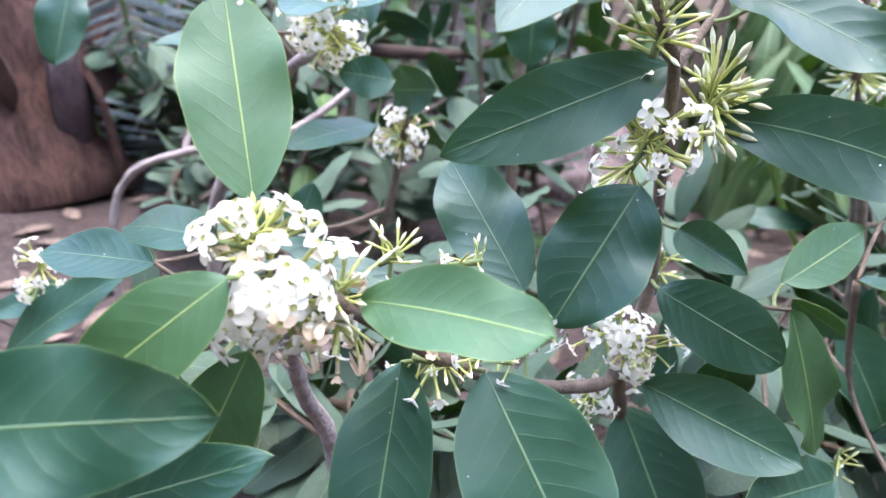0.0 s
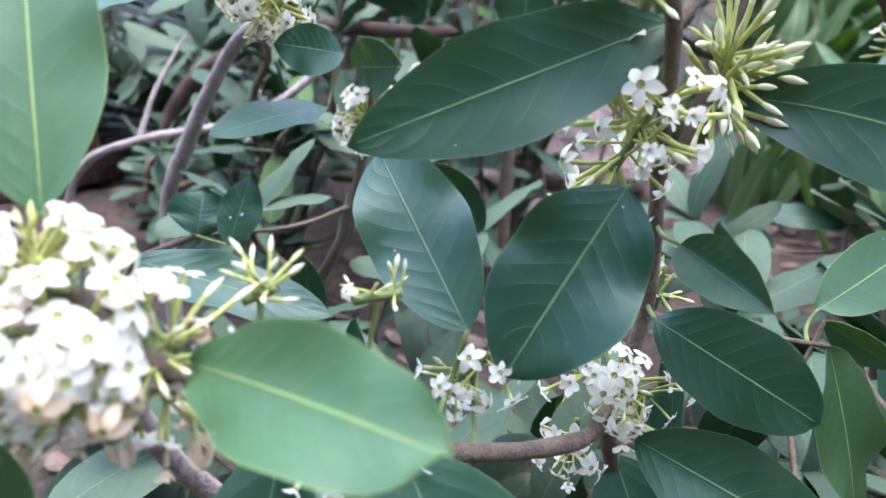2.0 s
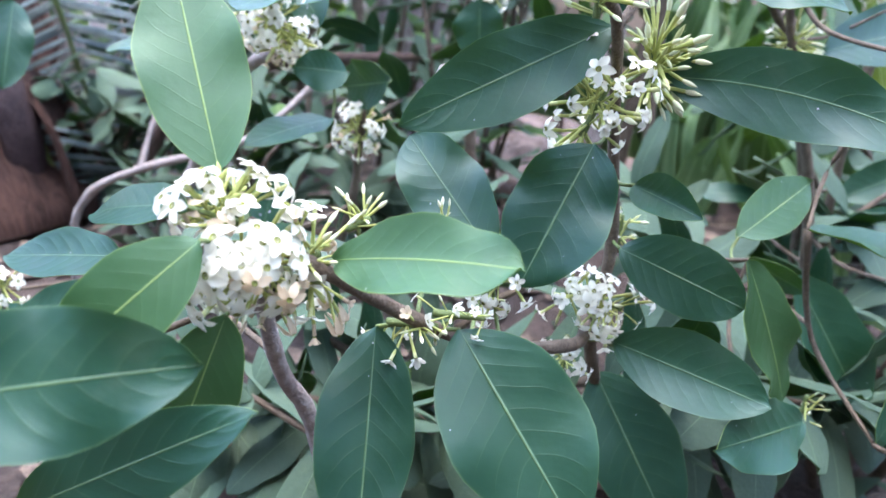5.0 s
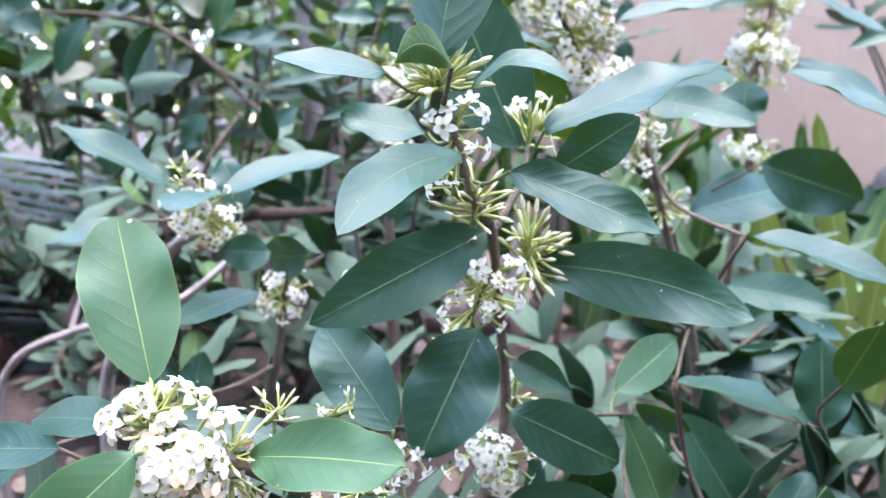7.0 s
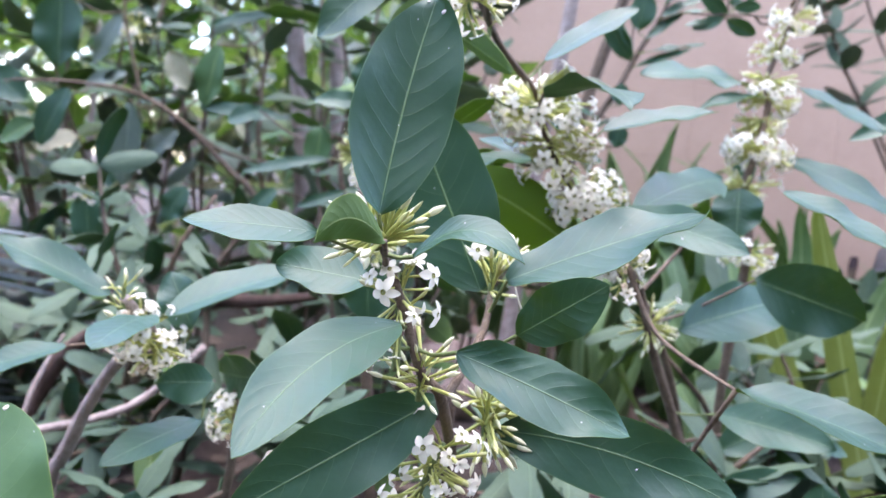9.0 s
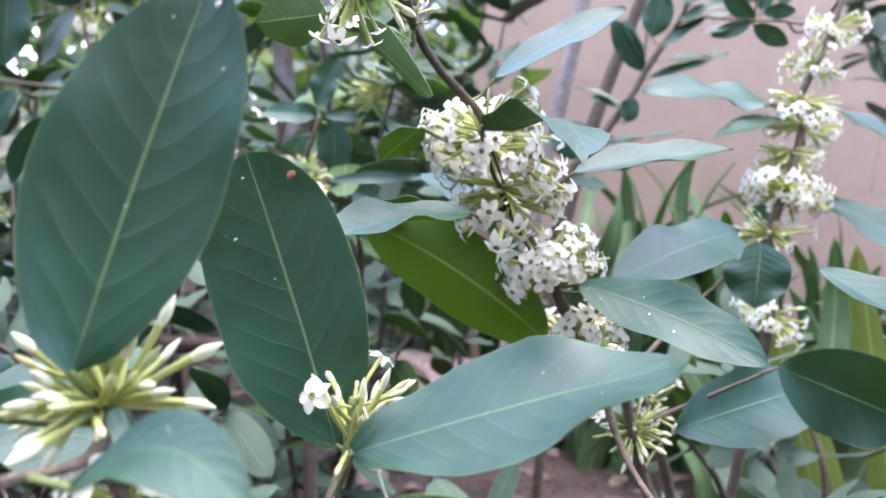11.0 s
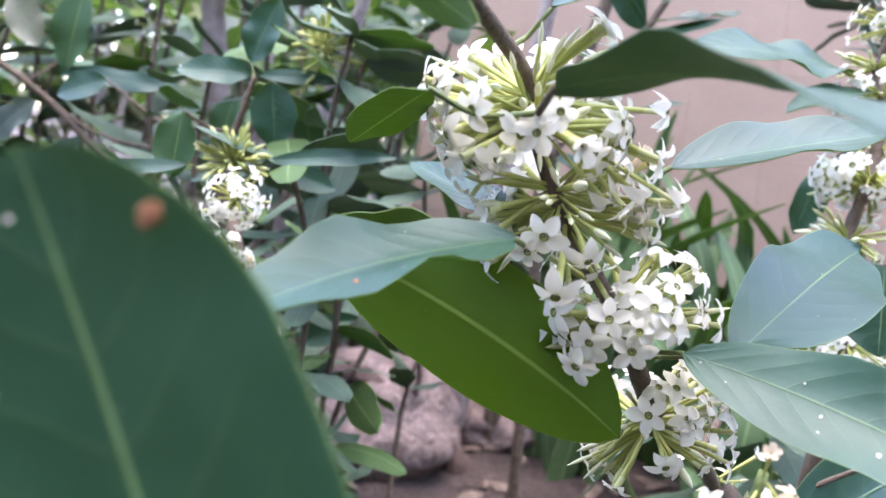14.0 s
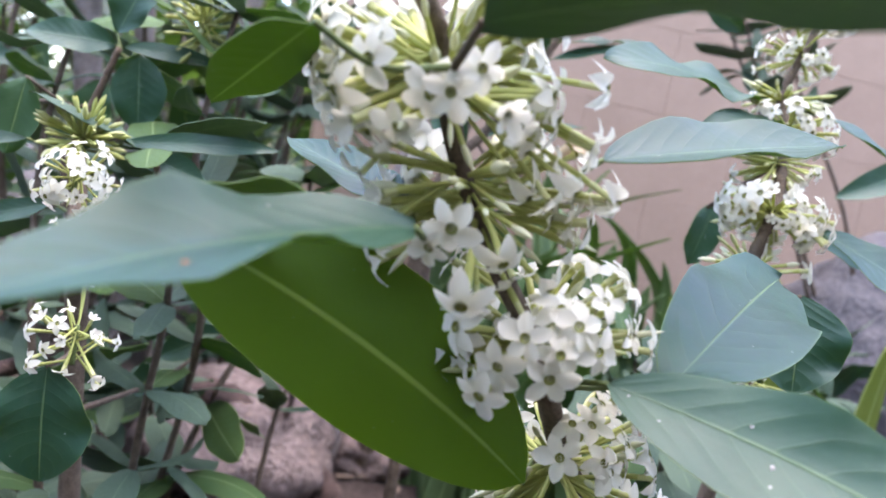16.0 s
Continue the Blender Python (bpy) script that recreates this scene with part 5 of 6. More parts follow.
head(shrub_tall, (0.224, 0.714, 1.212), 0.0285, [(0.206, 0.688, 1.196), (0.225, 0.694, 1.184), (0.242, 0.701, 1.185), (0.246, 0.701, 1.178), (0.251, 0.700, 1.190), (0.233, 0.688, 1.190), (0.258, 0.699, 1.205), (0.268, 0.695, 1.214), (0.212, 0.682, 1.200)], [], [(0.233, 0.684, 1.204), (0.239, 0.687, 1.203), (0.267, 0.695, 1.216), (0.262, 0.697, 1.203), (0.268, 0.694, 1.196), (0.188, 0.716, 1.195), (0.201, 0.712, 1.179), (0.210, 0.684, 1.211), (0.212, 0.683, 1.211), (0.219, 0.681, 1.211), (0.249, 0.702, 1.196), (0.213, 0.702, 1.185)], (-0.003, 0, 0.006), 12)
head(shrub_tall, (0.262, 0.718, 1.164), 0.0285, [(0.229, 0.710, 1.166), (0.225, 0.722, 1.149), (0.228, 0.723, 1.155), (0.234, 0.698, 1.157), (0.242, 0.692, 1.152), (0.239, 0.706, 1.141), (0.255, 0.683, 1.168), (0.270, 0.685, 1.168), (0.272, 0.691, 1.183), (0.288, 0.706, 1.188), (0.297, 0.699, 1.168), (0.285, 0.696, 1.174), (0.254, 0.689, 1.183), (0.292, 0.701, 1.170), (0.238, 0.694, 1.157), (0.244, 0.687, 1.170), (0.256, 0.685, 1.155), (0.261, 0.685, 1.176)], [], [(0.298, 0.700, 1.181), (0.232, 0.718, 1.138), (0.260, 0.693, 1.184), (0.267, 0.698, 1.188), (0.270, 0.695, 1.184), (0.249, 0.691, 1.178), (0.247, 0.689, 1.161), (0.258, 0.689, 1.178)], (-0.003, 0, 0.006), 13)
head(shrub_tall, (0.292, 0.746, 1.108), 0.0285, [(0.279, 0.715, 1.120), (0.295, 0.715, 1.124), (0.310, 0.727, 1.128), (0.292, 0.725, 1.135), (0.323, 0.731, 1.124), (0.326, 0.726, 1.113), (0.323, 0.724, 1.103), (0.293, 0.717, 1.093), (0.299, 0.727, 1.136), (0.319, 0.736, 1.133), (0.301, 0.715, 1.115), (0.284, 0.723, 1.133)], [], [(0.253, 0.747, 1.085), (0.261, 0.743, 1.080), (0.269, 0.723, 1.108), (0.262, 0.746, 1.101), (0.258, 0.748, 1.090), (0.295, 0.715, 1.112), (0.310, 0.723, 1.105), (0.272, 0.732, 1.128), (0.287, 0.740, 1.138), (0.293, 0.736, 1.137)], (-0.003, 0, 0.006), 14)
cluster(shrub_tall, (0.385, 0.846, 1.030), 0.026, 6, 12, (0, -0.7, 0.5), 1.2, 0, (0, 0, 0.012), 371)
cluster(shrub_tall, (0.127, 0.575, 1.313), 0.032, 20, 8, (0, -0.6, -0.6), 1.3, 0, (0.01, 0, 0.004), 265)
cluster(shrub_tall, (0.150, 0.665, 1.312), 0.022, 0, 9, (0, -0.3, 0.9), 1.0, 0, (0, 0, 0.012), 1484)
whorl(shrub_wall, (0.602, 1.060, 1.440), UP, 0.036, 34, 5, -0.6, 0.6, 0.1, 0, 0.005, 11)
whorl(shrub_wall, (0.589, 1.060, 1.395), UP, 0.036, 34, 4, -0.5, 0.5, 0.1, 0, 0.005, 12)
whorl(shrub_wall, (0.573, 1.050, 1.352), UP, 0.04, 0, 40, -0.2, 0.4, 0.1, 0, 0.003, 13)
whorl(shrub_wall, (0.571, 1.032, 1.322), UP, 0.04, 34, 4, -0.3, 0.5, 0.1, 0, 0.004, 14)
whorl(shrub_wall, (0.556, 1.014, 1.290), UP, 0.036, 5, 34, -0.8, 0.1, 0.1, 0, 0.004, 15)
whorl(shrub_wall, (0.546, 0.990, 1.250), UP, 0.044, 64, 4, -0.5, 0.5, 0.1, 0, 0.006, 16)
whorl(shrub_wall, (0.532, 0.980, 1.200), UP, 0.042, 4, 32, -0.6, 0.6, 0.1, 0, 0.004, 17)
whorl(shrub_wall, (0.540, 0.970, 1.114), UP, 0.038, 30, 10, -0.6, 0.6, 0.1, 0, 0.004, 18)
cluster(shrub_back, (0.011, 1.091, 1.200), 0.034, 0, 64, (0, -0.4, 0.9), 1.15, 0, (0, 0, 0.004), 374, True)
cluster(shrub_back, (0.035, 0.994, 1.173), 0.024, 28, 2, (0, -1, 0), 1.2, 0, (0.004, 0, 0.006), 377)
cluster(shrub_back, (0.030, 1.040, 1.117), 0.023, 18, 2, (0, -1, 0), 1.2, 4, (0, 0, 0.012), 380)
cluster(shrub_back, (0.056, 0.960, 1.074), 0.03, 18, 2, (0, -0.8, 0.5), 1.2, 0, (0, 0, 0.012), 383)
cluster(shrub_back, (0.070, 1.217, 1.319), 0.038, 0, 50, (0, -0.6, 0.5), 1.4, 0, (0, 0, 0.012), 232, True)
cluster(shrub_back, (-0.445, 1.277, 1.105), 0.024, 8, 10, (0, -0.8, 0.3), 1.3, 0, (0, 0, 0.012), 271)

# flecks on the leaves
spot(l1, (-0.0056, 0.0299, 0.0500), 0.0022, SPOT, (-0.10, -0.88, 0.46))
spot(l1, (-0.0276, 0.0458, 0.0740), 0.0016, SPOT, (0.02, -0.87, 0.49))
spot(l2, (-0.0276, 0.0327, 0.0362), 0.0011, SPOT, (-0.20, -0.80, 0.57))
spot(l2, (-0.0242, 0.0312, 0.0352), 0.0011, SPOT, (-0.18, -0.80, 0.57))
spot(l2, (-0.0261, 0.0337, 0.0381), 0.0008, SPOT, (-0.20, -0.80, 0.57))
spot(l2, (-0.0262, 0.0138, 0.0126), 0.001, SPOT, (-0.13, -0.74, 0.66))
spot(l4, (-0.0892, -0.0349, -0.0290), 0.005, SPOT, (0.27, -0.94, 0.23))
spot(l4, (-0.0868, -0.0344, -0.0295), 0.0016, RUST, (0.24, -0.95, 0.21))
spot(lm1, (-0.0079, -0.0365, -0.0523), 0.0026, SPOT, (0.30, -0.84, 0.45))
spot(lm2, (0.0157, -0.0301, -0.0379), 0.0014, SPOT, (0.07, -0.78, 0.62))
spot(lm2, (0.0250, -0.0276, -0.0352), 0.0016, SPOT, (-0.03, -0.80, 0.60))
spot(lm2, (0.0281, -0.0319, -0.0411), 0.0016, SPOT, (-0.00, -0.82, 0.58))
spot(lm2, (0.0420, -0.0284, -0.0324), 0.0013, SPOT, (-0.18, -0.85, 0.49))
spot(lm4, (0.0465, -0.0280, -0.0261), 0.0014, RUST, (-0.13, -0.81, 0.57))
spot(la6, (0.0925, -0.0152, 0.0525), 0.0016, RUST, (-0.49, -0.69, 0.53))
spot(l6, (0.0415, -0.0163, 0.0213), 0.0018, SPOT, (-0.52, -0.76, 0.39))
fleck(lt1, 0.94, 0.3, 0.0016, SPOT)
fleck(lt1, 0.97, 0.75, 0.0009, SPOT)
fleck(lt2, 0.86, 0.16, 0.0028, RUST)
fleck(lt2, 0.72, 0.8, 0.001, SPOT)
fleck(lt2, 0.9, 0.62, 0.0008, SPOT)
spot(lu2, (0.0658, -0.0193, -0.0165), 0.0013, SPOT, (-0.29, -0.93, 0.21))
spot(lu2, (0.0762, -0.0222, -0.0226), 0.0008, SPOT, (0.23, -0.64, 0.73))
spot(lu7, (0.0824, 0.0023, 0.0474), 0.0014, SPOT, (-0.22, -0.49, 0.85))
fleck(lg5, 0.6, 0.2, 0.0013, SPOT)
fleck(lg5, 0.45, 0.35, 0.0009, SPOT)
fleck(lg5, 0.3, 0.6, 0.0007, SPOT)
fleck(lg3, 0.6, 0.7, 0.0012, RUST)
spot(lc2, (0.0051, 0.0095, 0.0209), 0.0013, SPOT, (0.24, -0.90, 0.38))
spot(lc2, (-0.0017, 0.0056, 0.0186), 0.001, SPOT, (0.48, -0.82, 0.31))
spot(l5, (-0.0122, -0.0209, -0.0464), 0.0006, SPOT, (-0.31, -0.83, 0.46))
spot(l5, (-0.0003, -0.0103, -0.0208), 0.0006, SPOT, (-0.20, -0.94, 0.27))
spot(lr1, (0.0801, -0.0304, -0.0075), 0.0008, SPOT, (-0.30, -0.87, 0.38))
spot(lg1, (0.0438, 0.0147, 0.0399), 0.001, SPOT, (-0.52, -0.52, 0.68))

# hanging leaves on a twig further back
shrub_far = thing("background_shrub", (-0.25, 1.75, GROUND), "shrub with thin brown twigs and hanging grey-green leaves", "shrub", group="background shrubs")
stem(shrub_far, [(-0.25, 1.75, GROUND - 0.02), (-0.22, 1.72, 1.0), (-0.268, 1.700, 1.114), (-0.315, 1.700, 1.154), (-0.420, 1.700, 1.248), (-0.534, 1.700, 1.308), (-0.669, 1.700, 1.320), (-0.802, 1.700, 1.314)], 0.009, 0.003, TWIG, seed=61)
stem(shrub_far, [(-0.521, 1.700, 1.303), (-0.544, 1.700, 1.387), (-0.564, 1.700, 1.470), (-0.566, 1.700, 1.578)], 0.004, 0.0025, TWIG, seed=62)
stem(shrub_far, [(-0.420, 1.700, 1.248), (-0.330, 1.700, 1.196), (-0.204, 1.700, 1.182), (-0.079, 1.700, 1.203)], 0.004, 0.0025, TWIG, seed=63)
leaf(shrub_far, (-0.659, 1.610, 1.493), (-0.661, 1.610, 1.341), (0.051, -0.002, -0.001), mat=LEAF, fold=0.14, peak=0.5)
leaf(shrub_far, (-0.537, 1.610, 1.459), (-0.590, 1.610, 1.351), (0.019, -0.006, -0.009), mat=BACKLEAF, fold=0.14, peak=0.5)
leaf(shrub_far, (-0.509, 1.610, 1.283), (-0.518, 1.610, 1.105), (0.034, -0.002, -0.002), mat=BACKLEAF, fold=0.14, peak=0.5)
leaf(shrub_far, (-0.351, 1.670, 1.424), (-0.374, 1.670, 1.287), (0.031, -0.004, -0.005), mat=PALE, fold=0.14, peak=0.5)
leaf(shrub_far, (-0.637, 1.610, 1.300), (-0.692, 1.610, 1.175), (0.030, -0.008, -0.013), mat=LEAF, fold=0.14, peak=0.5)
leaf(shrub_far, (-0.193, 1.670, 1.278), (-0.386, 1.670, 1.288), (-0.001, -0.009, -0.016), mat=LEAF, fold=0.14, peak=0.5)
leaf(shrub_far, (-0.885, 1.760, 1.340), (-0.801, 1.760, 1.272), (0.022, 0.014, 0.028), mat=LEAF, fold=0.14, peak=0.5)
leaf(shrub_far, (-0.086, 1.760, 1.207), (-0.291, 1.760, 1.160), (0.003, -0.008, -0.015), mat=LEAF, fold=0.14, peak=0.5)
leaf(shrub_far, (-0.537, 1.760, 1.183), (-0.641, 1.760, 1.091), (0.018, -0.012, -0.021), mat=LEAF, fold=0.14, peak=0.5)
leaf(shrub_far, (-0.124, 1.760, 1.288), (-0.143, 1.760, 1.189), (0.029, -0.004, -0.006), mat=PALE, fold=0.14, peak=0.5)
leaf(shrub_far, (-0.457, 1.760, 1.241), (-0.535, 1.760, 1.152), (0.019, -0.010, -0.017), mat=BACKLEAF, fold=0.14, peak=0.5)
leaf(shrub_far, (-0.249, 1.790, 1.521), (-0.402, 1.790, 1.489), (0.003, -0.007, -0.013), mat=LEAF, fold=0.14, peak=0.5)
leaf(shrub_far, (-0.721, 1.640, 1.225), (-0.789, 1.640, 1.177), (0.014, -0.011, -0.020), mat=PALE, fold=0.14, peak=0.5)
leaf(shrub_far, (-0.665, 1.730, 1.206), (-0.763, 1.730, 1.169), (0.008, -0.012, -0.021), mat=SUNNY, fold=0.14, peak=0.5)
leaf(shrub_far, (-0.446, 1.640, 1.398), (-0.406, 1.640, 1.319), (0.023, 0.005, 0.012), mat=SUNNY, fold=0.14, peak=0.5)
leaf(shrub_far, (-0.577, 1.760, 1.355), (-0.670, 1.760, 1.322), (0.007, -0.010, -0.018), mat=BACKLEAF, fold=0.14, peak=0.5)
leaf(shrub_far, (-0.394, 1.640, 1.116), (-0.438, 1.640, 1.036), (0.026, -0.009, -0.014), mat=LEAF, fold=0.14, peak=0.5)
leaf(shrub_far, (-0.560, 1.670, 1.082), (-0.656, 1.670, 1.041), (0.010, -0.013, -0.023), mat=LEAF, fold=0.14, peak=0.5)
leaf(shrub_far, (-0.595, 1.610, 1.081), (-0.578, 1.610, 0.968), (0.035, 0.001, 0.005), mat=LEAF, fold=0.14, peak=0.5)
leaf(shrub_far, (-0.485, 1.790, 0.987), (-0.592, 1.790, 0.897), (0.020, -0.013, -0.023), mat=LEAF, fold=0.14, peak=0.5)
cluster(shrub_far, (-0.318, 1.950, 1.403), 0.04, 14, 4, (0, -1, 0.2), 1.2, 0, (0, 0, 0.01), 71)
cluster(shrub_far, (-0.560, 1.750, 1.456), 0.045, 10, 10, (0, -1, 0.2), 1.2, 0, (0, 0, 0.015), 72)
cluster(shrub_far, (-0.636, 1.750, 1.074), 0.04, 8, 12, (0, -1, 0.2), 1.2, 0, (0, 0, 0.01), 73)

# leafy stem and its leaves before the wall
shrub_slim = thing("background_shrub", (0.42, 1.55, GROUND), "slim brown shrub stem with blue-green leaves before the wall", "shrub", group="background shrubs")
stem(shrub_slim, [(0.420, 1.550, 0.530), (0.400, 1.530, 1.000), (0.385, 1.500, 1.224), (0.437, 1.500, 1.314), (0.477, 1.500, 1.382), (0.511, 1.500, 1.458), (0.546, 1.500, 1.525), (0.573, 1.500, 1.599), (0.584, 1.500, 1.680)], 0.0095, 0.0035, TWIG, seed=66)
stem(shrub_slim, [(0.500, 1.500, 1.434), (0.503, 1.520, 1.488), (0.508, 1.540, 1.547), (0.513, 1.550, 1.624)], 0.004, 0.0025, TWIG, seed=67)
leaf(shrub_slim, (0.496, 1.490, 1.442), (0.435, 1.490, 1.521), (-0.016, 0.006, -0.012))
leaf(shrub_slim, (0.500, 1.490, 1.456), (0.451, 1.490, 1.524), (-0.008, -0.007, -0.006))
leaf(shrub_slim, (0.504, 1.490, 1.501), (0.515, 1.490, 1.574), (-0.025, 0.006, 0.004))
leaf(shrub_slim, (0.543, 1.490, 1.524), (0.663, 1.520, 1.558), (-0.005, 0.015, 0.004))
leaf(shrub_slim, (0.547, 1.490, 1.530), (0.629, 1.490, 1.574), (-0.004, 0.011, 0.008))
leaf(shrub_slim, (0.513, 1.490, 1.457), (0.650, 1.520, 1.493), (-0.005, 0.017, 0.005))
leaf(shrub_slim, (0.507, 1.490, 1.431), (0.615, 1.490, 1.475), (-0.003, 0.009, 0.007))
leaf(shrub_slim, (0.467, 1.490, 1.382), (0.390, 1.520, 1.406), (-0.006, -0.013, -0.004))
leaf(shrub_slim, (0.461, 1.490, 1.378), (0.409, 1.490, 1.389), (-0.001, -0.008, -0.006))
leaf(shrub_slim, (0.483, 1.490, 1.353), (0.485, 1.490, 1.396), (-0.017, 0.004, 0.001))
leaf(shrub_slim, (0.403, 1.490, 1.282), (0.352, 1.490, 1.336), (-0.017, 0.003, -0.016))
leaf(shrub_slim, (0.438, 1.490, 1.307), (0.520, 1.520, 1.335), (-0.006, 0.012, 0.004))
leaf(shrub_slim, (0.513, 1.490, 1.328), (0.592, 1.520, 1.352), (-0.005, 0.011, 0.003))
leaf(shrub_slim, (0.486, 1.490, 1.270), (0.489, 1.490, 1.318), (-0.019, 0.005, 0.001))
leaf(shrub_slim, (0.396, 1.490, 1.244), (0.461, 1.490, 1.240), (0.001, 0.014, 0.011))
leaf(shrub_slim, (0.524, 1.490, 1.485), (0.591, 1.490, 1.543), (-0.006, 0.009, 0.006))
leaf(shrub_slim, (0.553, 1.490, 1.559), (0.590, 1.490, 1.591), (-0.006, 0.009, 0.006))
leaf(shrub_slim, (0.560, 1.490, 1.578), (0.514, 1.490, 1.618), (-0.012, 0.007, -0.014))
leaf(shrub_slim, (0.444, 1.490, 1.324), (0.377, 1.490, 1.344), (-0.002, -0.007, -0.005))

# drooping dark leaves on a thin twig
stem(shrub_wall, [(0.612, 1.066, 1.480), (0.614, 1.120, 1.459), (0.591, 1.170, 1.469), (0.556, 1.200, 1.473), (0.508, 1.200, 1.470)], 0.0022, 0.0016, TWIG, seed=68)
leaf(shrub_wall, (0.566, 1.200, 1.471), (0.515, 1.200, 1.510), (-0.007, 0.005, -0.009))
leaf(shrub_wall, (0.572, 1.200, 1.487), (0.587, 1.200, 1.536), (-0.010, 0.003, 0.003))
leaf(shrub_wall, (0.575, 1.200, 1.485), (0.618, 1.200, 1.492), (-0.002, -0.002, 0.010))
leaf(shrub_wall, (0.560, 1.200, 1.468), (0.511, 1.200, 1.447), (0.004, 0.000, -0.009))
leaf(shrub_wall, (0.565, 1.200, 1.467), (0.614, 1.200, 1.447), (0.005, -0.004, 0.011))
leaf(shrub_wall, (0.568, 1.200, 1.500), (0.530, 1.200, 1.523), (-0.006, 0.005, -0.009))
leaf(shrub_wall, (0.595, 1.200, 1.499), (0.608, 1.200, 1.516), (-0.007, 0.002, 0.005))
leaf(shrub_wall, (0.536, 1.200, 1.462), (0.499, 1.200, 1.450), (0.002, -0.007, -0.005))
leaf(shrub_wall, (0.654, 1.200, 1.477), (0.619, 1.200, 1.475), (0.000, -0.007, -0.005))
stem(shrub_wall, [(0.566, 1.200, 1.471), (0.561, 1.200, 1.519), (0.552, 1.200, 1.566)], 0.0018, 0.0012, TWIG, seed=69)

# leaves low beside the stems
leaf(shrub_left, (-0.359, 0.550, 0.709), (-0.245, 0.550, 0.812), (-0.012, 0.014, 0.013), mat=LEAF, fold=0.14, peak=0.5)
leaf(shrub_left, (-0.426, 0.620, 0.704), (-0.332, 0.620, 0.755), (-0.006, 0.011, 0.010), mat=LEAF, fold=0.14, peak=0.5)
leaf(shrub_right, (0.434, 0.950, 0.851), (0.326, 0.950, 0.848), (0.000, -0.012, -0.010), mat=LEAF, fold=0.14, peak=0.5)
leaf(shrub_right, (0.484, 0.900, 0.826), (0.443, 0.900, 0.766), (0.014, -0.010, -0.010), mat=LEAF, fold=0.14, peak=0.5)
leaf(shrub_right, (0.386, 1.000, 0.795), (0.306, 1.000, 0.813), (-0.003, -0.014, -0.012), mat=LEAF, fold=0.14, peak=0.5)
leaf(shrub_right, (0.343, 0.620, 0.853), (0.435, 0.620, 0.725), (0.025, 0.012, 0.018), mat=LEAF, fold=0.14, peak=0.5)
leaf(shrub_right, (0.583, 0.900, 0.911), (0.499, 0.900, 0.866), (0.010, -0.013, -0.018), mat=LEAF, fold=0.14, peak=0.5)
leaf(shrub_right, (0.601, 0.950, 0.893), (0.700, 0.950, 0.857), (0.005, 0.009, 0.013), mat=LEAF, fold=0.14, peak=0.5)
leaf(shrub_right, (0.453, 0.800, 0.851), (0.555, 0.800, 0.877), (-0.004, 0.010, 0.014), mat=LEAF, fold=0.14, peak=0.5)
leaf(shrub_right, (0.360, 0.750, 0.793), (0.422, 0.750, 0.685), (0.019, 0.007, 0.011), mat=LEAF, fold=0.14, peak=0.5)
leaf(shrub_right, (0.555, 0.800, 0.830), (0.649, 0.800, 0.778), (0.010, 0.012, 0.018), mat=LEAF, fold=0.14, peak=0.5)
leaf(shrub_right, (0.509, 0.950, 0.844), (0.445, 0.950, 0.773), (0.016, -0.011, -0.014), mat=LEAF, fold=0.14, peak=0.5)
leaf(shrub, (-0.099, 0.420, 0.906), (0.001, 0.420, 0.896), (0.001, 0.012, 0.009), mat=LEAF, fold=0.14, peak=0.5)
leaf(shrub_wall, (0.626, 1.200, 1.261), (0.609, 1.200, 1.189), (0.018, -0.004, -0.004), mat=LEAF, fold=0.14, peak=0.5)
leaf(shrub_wall, (0.582, 1.000, 1.245), (0.664, 1.000, 1.217), (0.003, 0.003, 0.009), mat=LEAF, fold=0.14, peak=0.5)
leaf(shrub_wall, (0.951, 1.250, 1.371), (0.816, 1.250, 1.300), (0.008, -0.008, -0.016), mat=LEAF, fold=0.14, peak=0.5)
stem(shrub_back, [(0.005, 1.200, 1.285), (-0.008, 1.200, 1.235), (-0.024, 1.200, 1.179), (-0.009, 1.200, 1.119)], 0.003, 0.005, TWIG, seed=64)
stem(shrub_back, [(0.007, 1.100, 1.194), (0.022, 1.060, 1.156), (0.029, 1.050, 1.111), (0.034, 1.080, 1.033), (0.08, 1.12, GROUND - 0.02)], 0.006, 0.009, TWIG, seed=65)
leaf(shrub_back, (0.045, 0.950, 1.061), (0.051, 0.950, 0.988), (0.031, -0.006, 0.003), mat=LEAF, fold=0.14, peak=0.5)
leaf(shrub_back, (-0.004, 1.100, 1.146), (-0.074, 1.100, 1.118), (0.003, -0.005, -0.008), mat=LEAF, fold=0.14, peak=0.5)
leaf(shrub_back, (0.026, 1.180, 1.281), (0.035, 1.180, 1.214), (0.023, 0.001, 0.003), mat=LEAF, fold=0.14, peak=0.5)
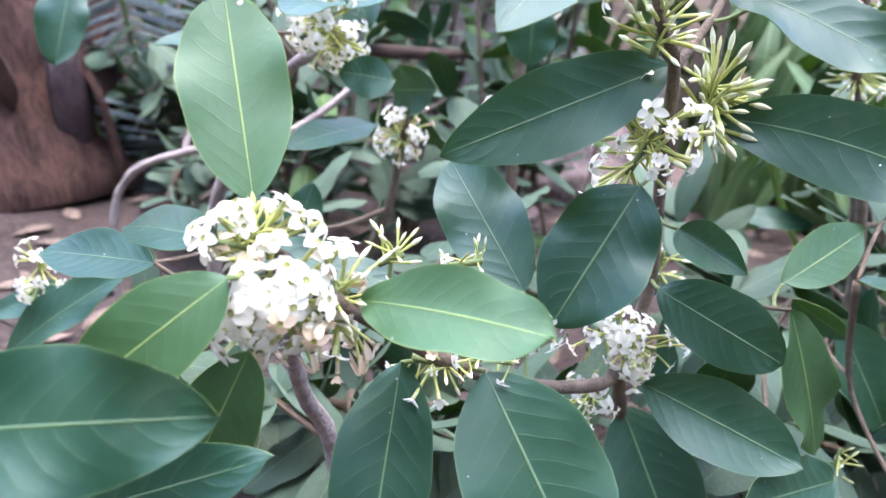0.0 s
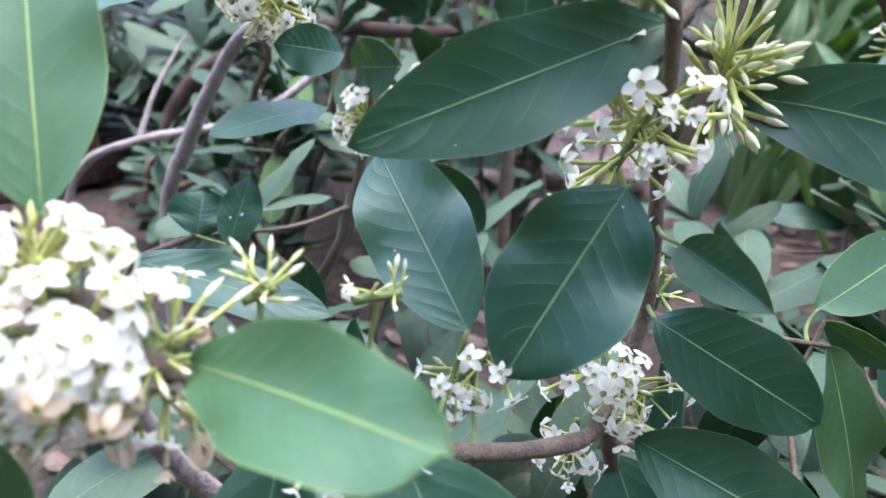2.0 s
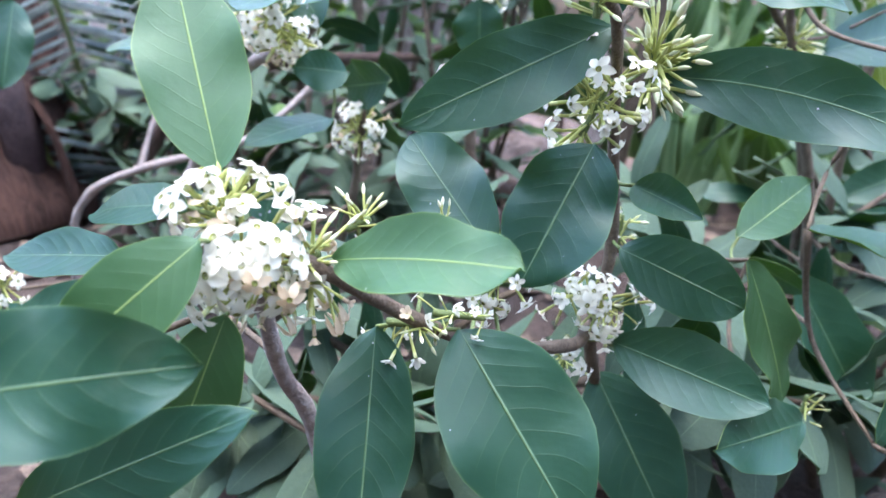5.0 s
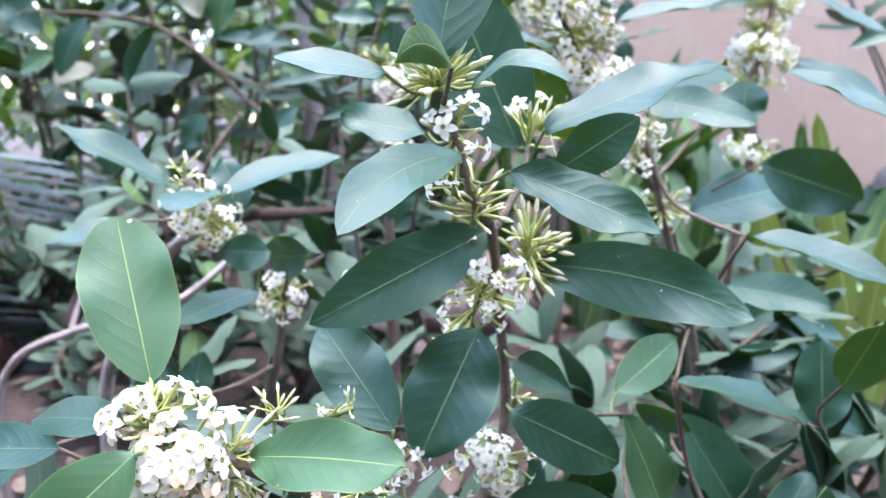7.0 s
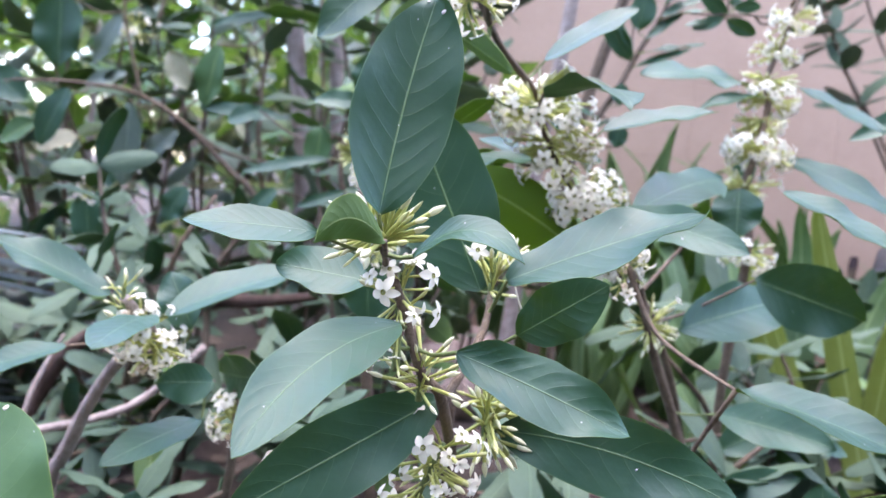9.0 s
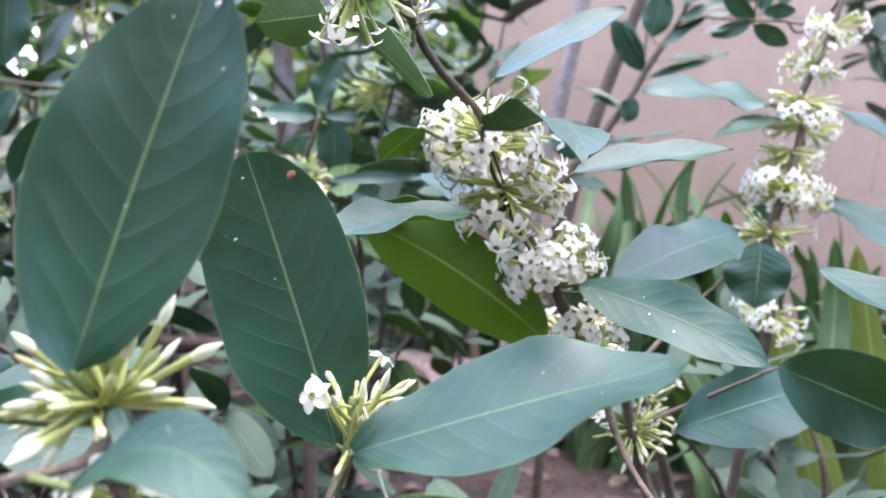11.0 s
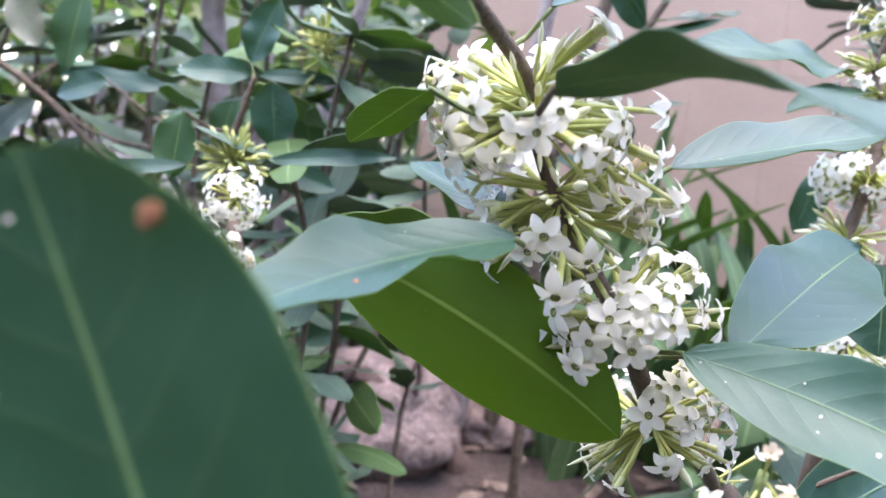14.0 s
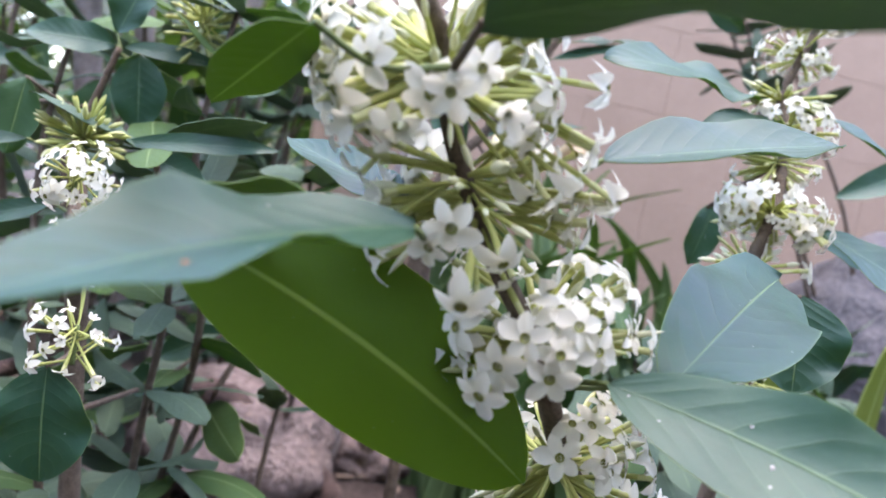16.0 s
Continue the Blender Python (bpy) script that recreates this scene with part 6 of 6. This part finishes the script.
leaf(shrub_back, (0.001, 1.200, 1.287), (-0.074, 1.200, 1.282), (0.001, -0.008, -0.015), mat=LEAF, fold=0.14, peak=0.5)
leaf(shrub_back, (-0.051, 1.150, 1.240), (-0.058, 1.150, 1.175), (0.021, -0.002, -0.002), mat=PALE, fold=0.14, peak=0.5)
leaf(shrub_back, (-0.030, 1.100, 1.192), (-0.156, 1.100, 1.161), (0.002, -0.005, -0.008), mat=LEAF, fold=0.14, peak=0.5)
leaf(shrub_back, (0.040, 1.100, 1.203), (0.159, 1.100, 1.220), (-0.001, 0.004, 0.008), mat=LEAF, fold=0.14, peak=0.5)
leaf(shrub_back, (0.044, 1.140, 1.197), (0.103, 1.140, 1.181), (0.003, 0.006, 0.012), mat=LEAF, fold=0.14, peak=0.5)
leaf(shrub_back, (-0.009, 1.250, 1.303), (0.015, 1.250, 1.374), (-0.020, 0.005, 0.007), mat=LEAF, fold=0.14, peak=0.5)
leaf(shrub_back, (0.008, 1.200, 1.287), (0.097, 1.200, 1.289), (-0.000, 0.004, 0.008), mat=LEAF, fold=0.14, peak=0.5)
leaf(shrub_back, (-0.178, 1.300, 1.267), (-0.231, 1.300, 1.243), (0.007, -0.009, -0.015), mat=LEAF, fold=0.14, peak=0.5)
leaf(shrub_back, (-0.131, 1.250, 1.137), (-0.174, 1.250, 1.096), (0.010, -0.006, -0.011), mat=LEAF, fold=0.14, peak=0.5)
leaf(shrub_back, (0.100, 1.350, 0.972), (0.040, 1.350, 0.924), (0.011, -0.008, -0.015), mat=LEAF, fold=0.14, peak=0.5)
leaf(shrub_back, (0.138, 1.300, 1.020), (0.072, 1.300, 0.981), (0.008, -0.008, -0.014), mat=LEAF, fold=0.14, peak=0.5)

# ---- wall blocks ----
block = bevel_box(0.549, 0.03, 0.274, 0.0012, WALL)
for row in range(10):
    for col in range(8):
        x = -1.92 + 0.55 * col + (0.275 if row % 2 else 0.0)
        if x > 1.95:
            continue
        o = new("block", block)
        o.parent = wall
        o.location = (x, -0.0775, -1.3 + 0.275 * row)
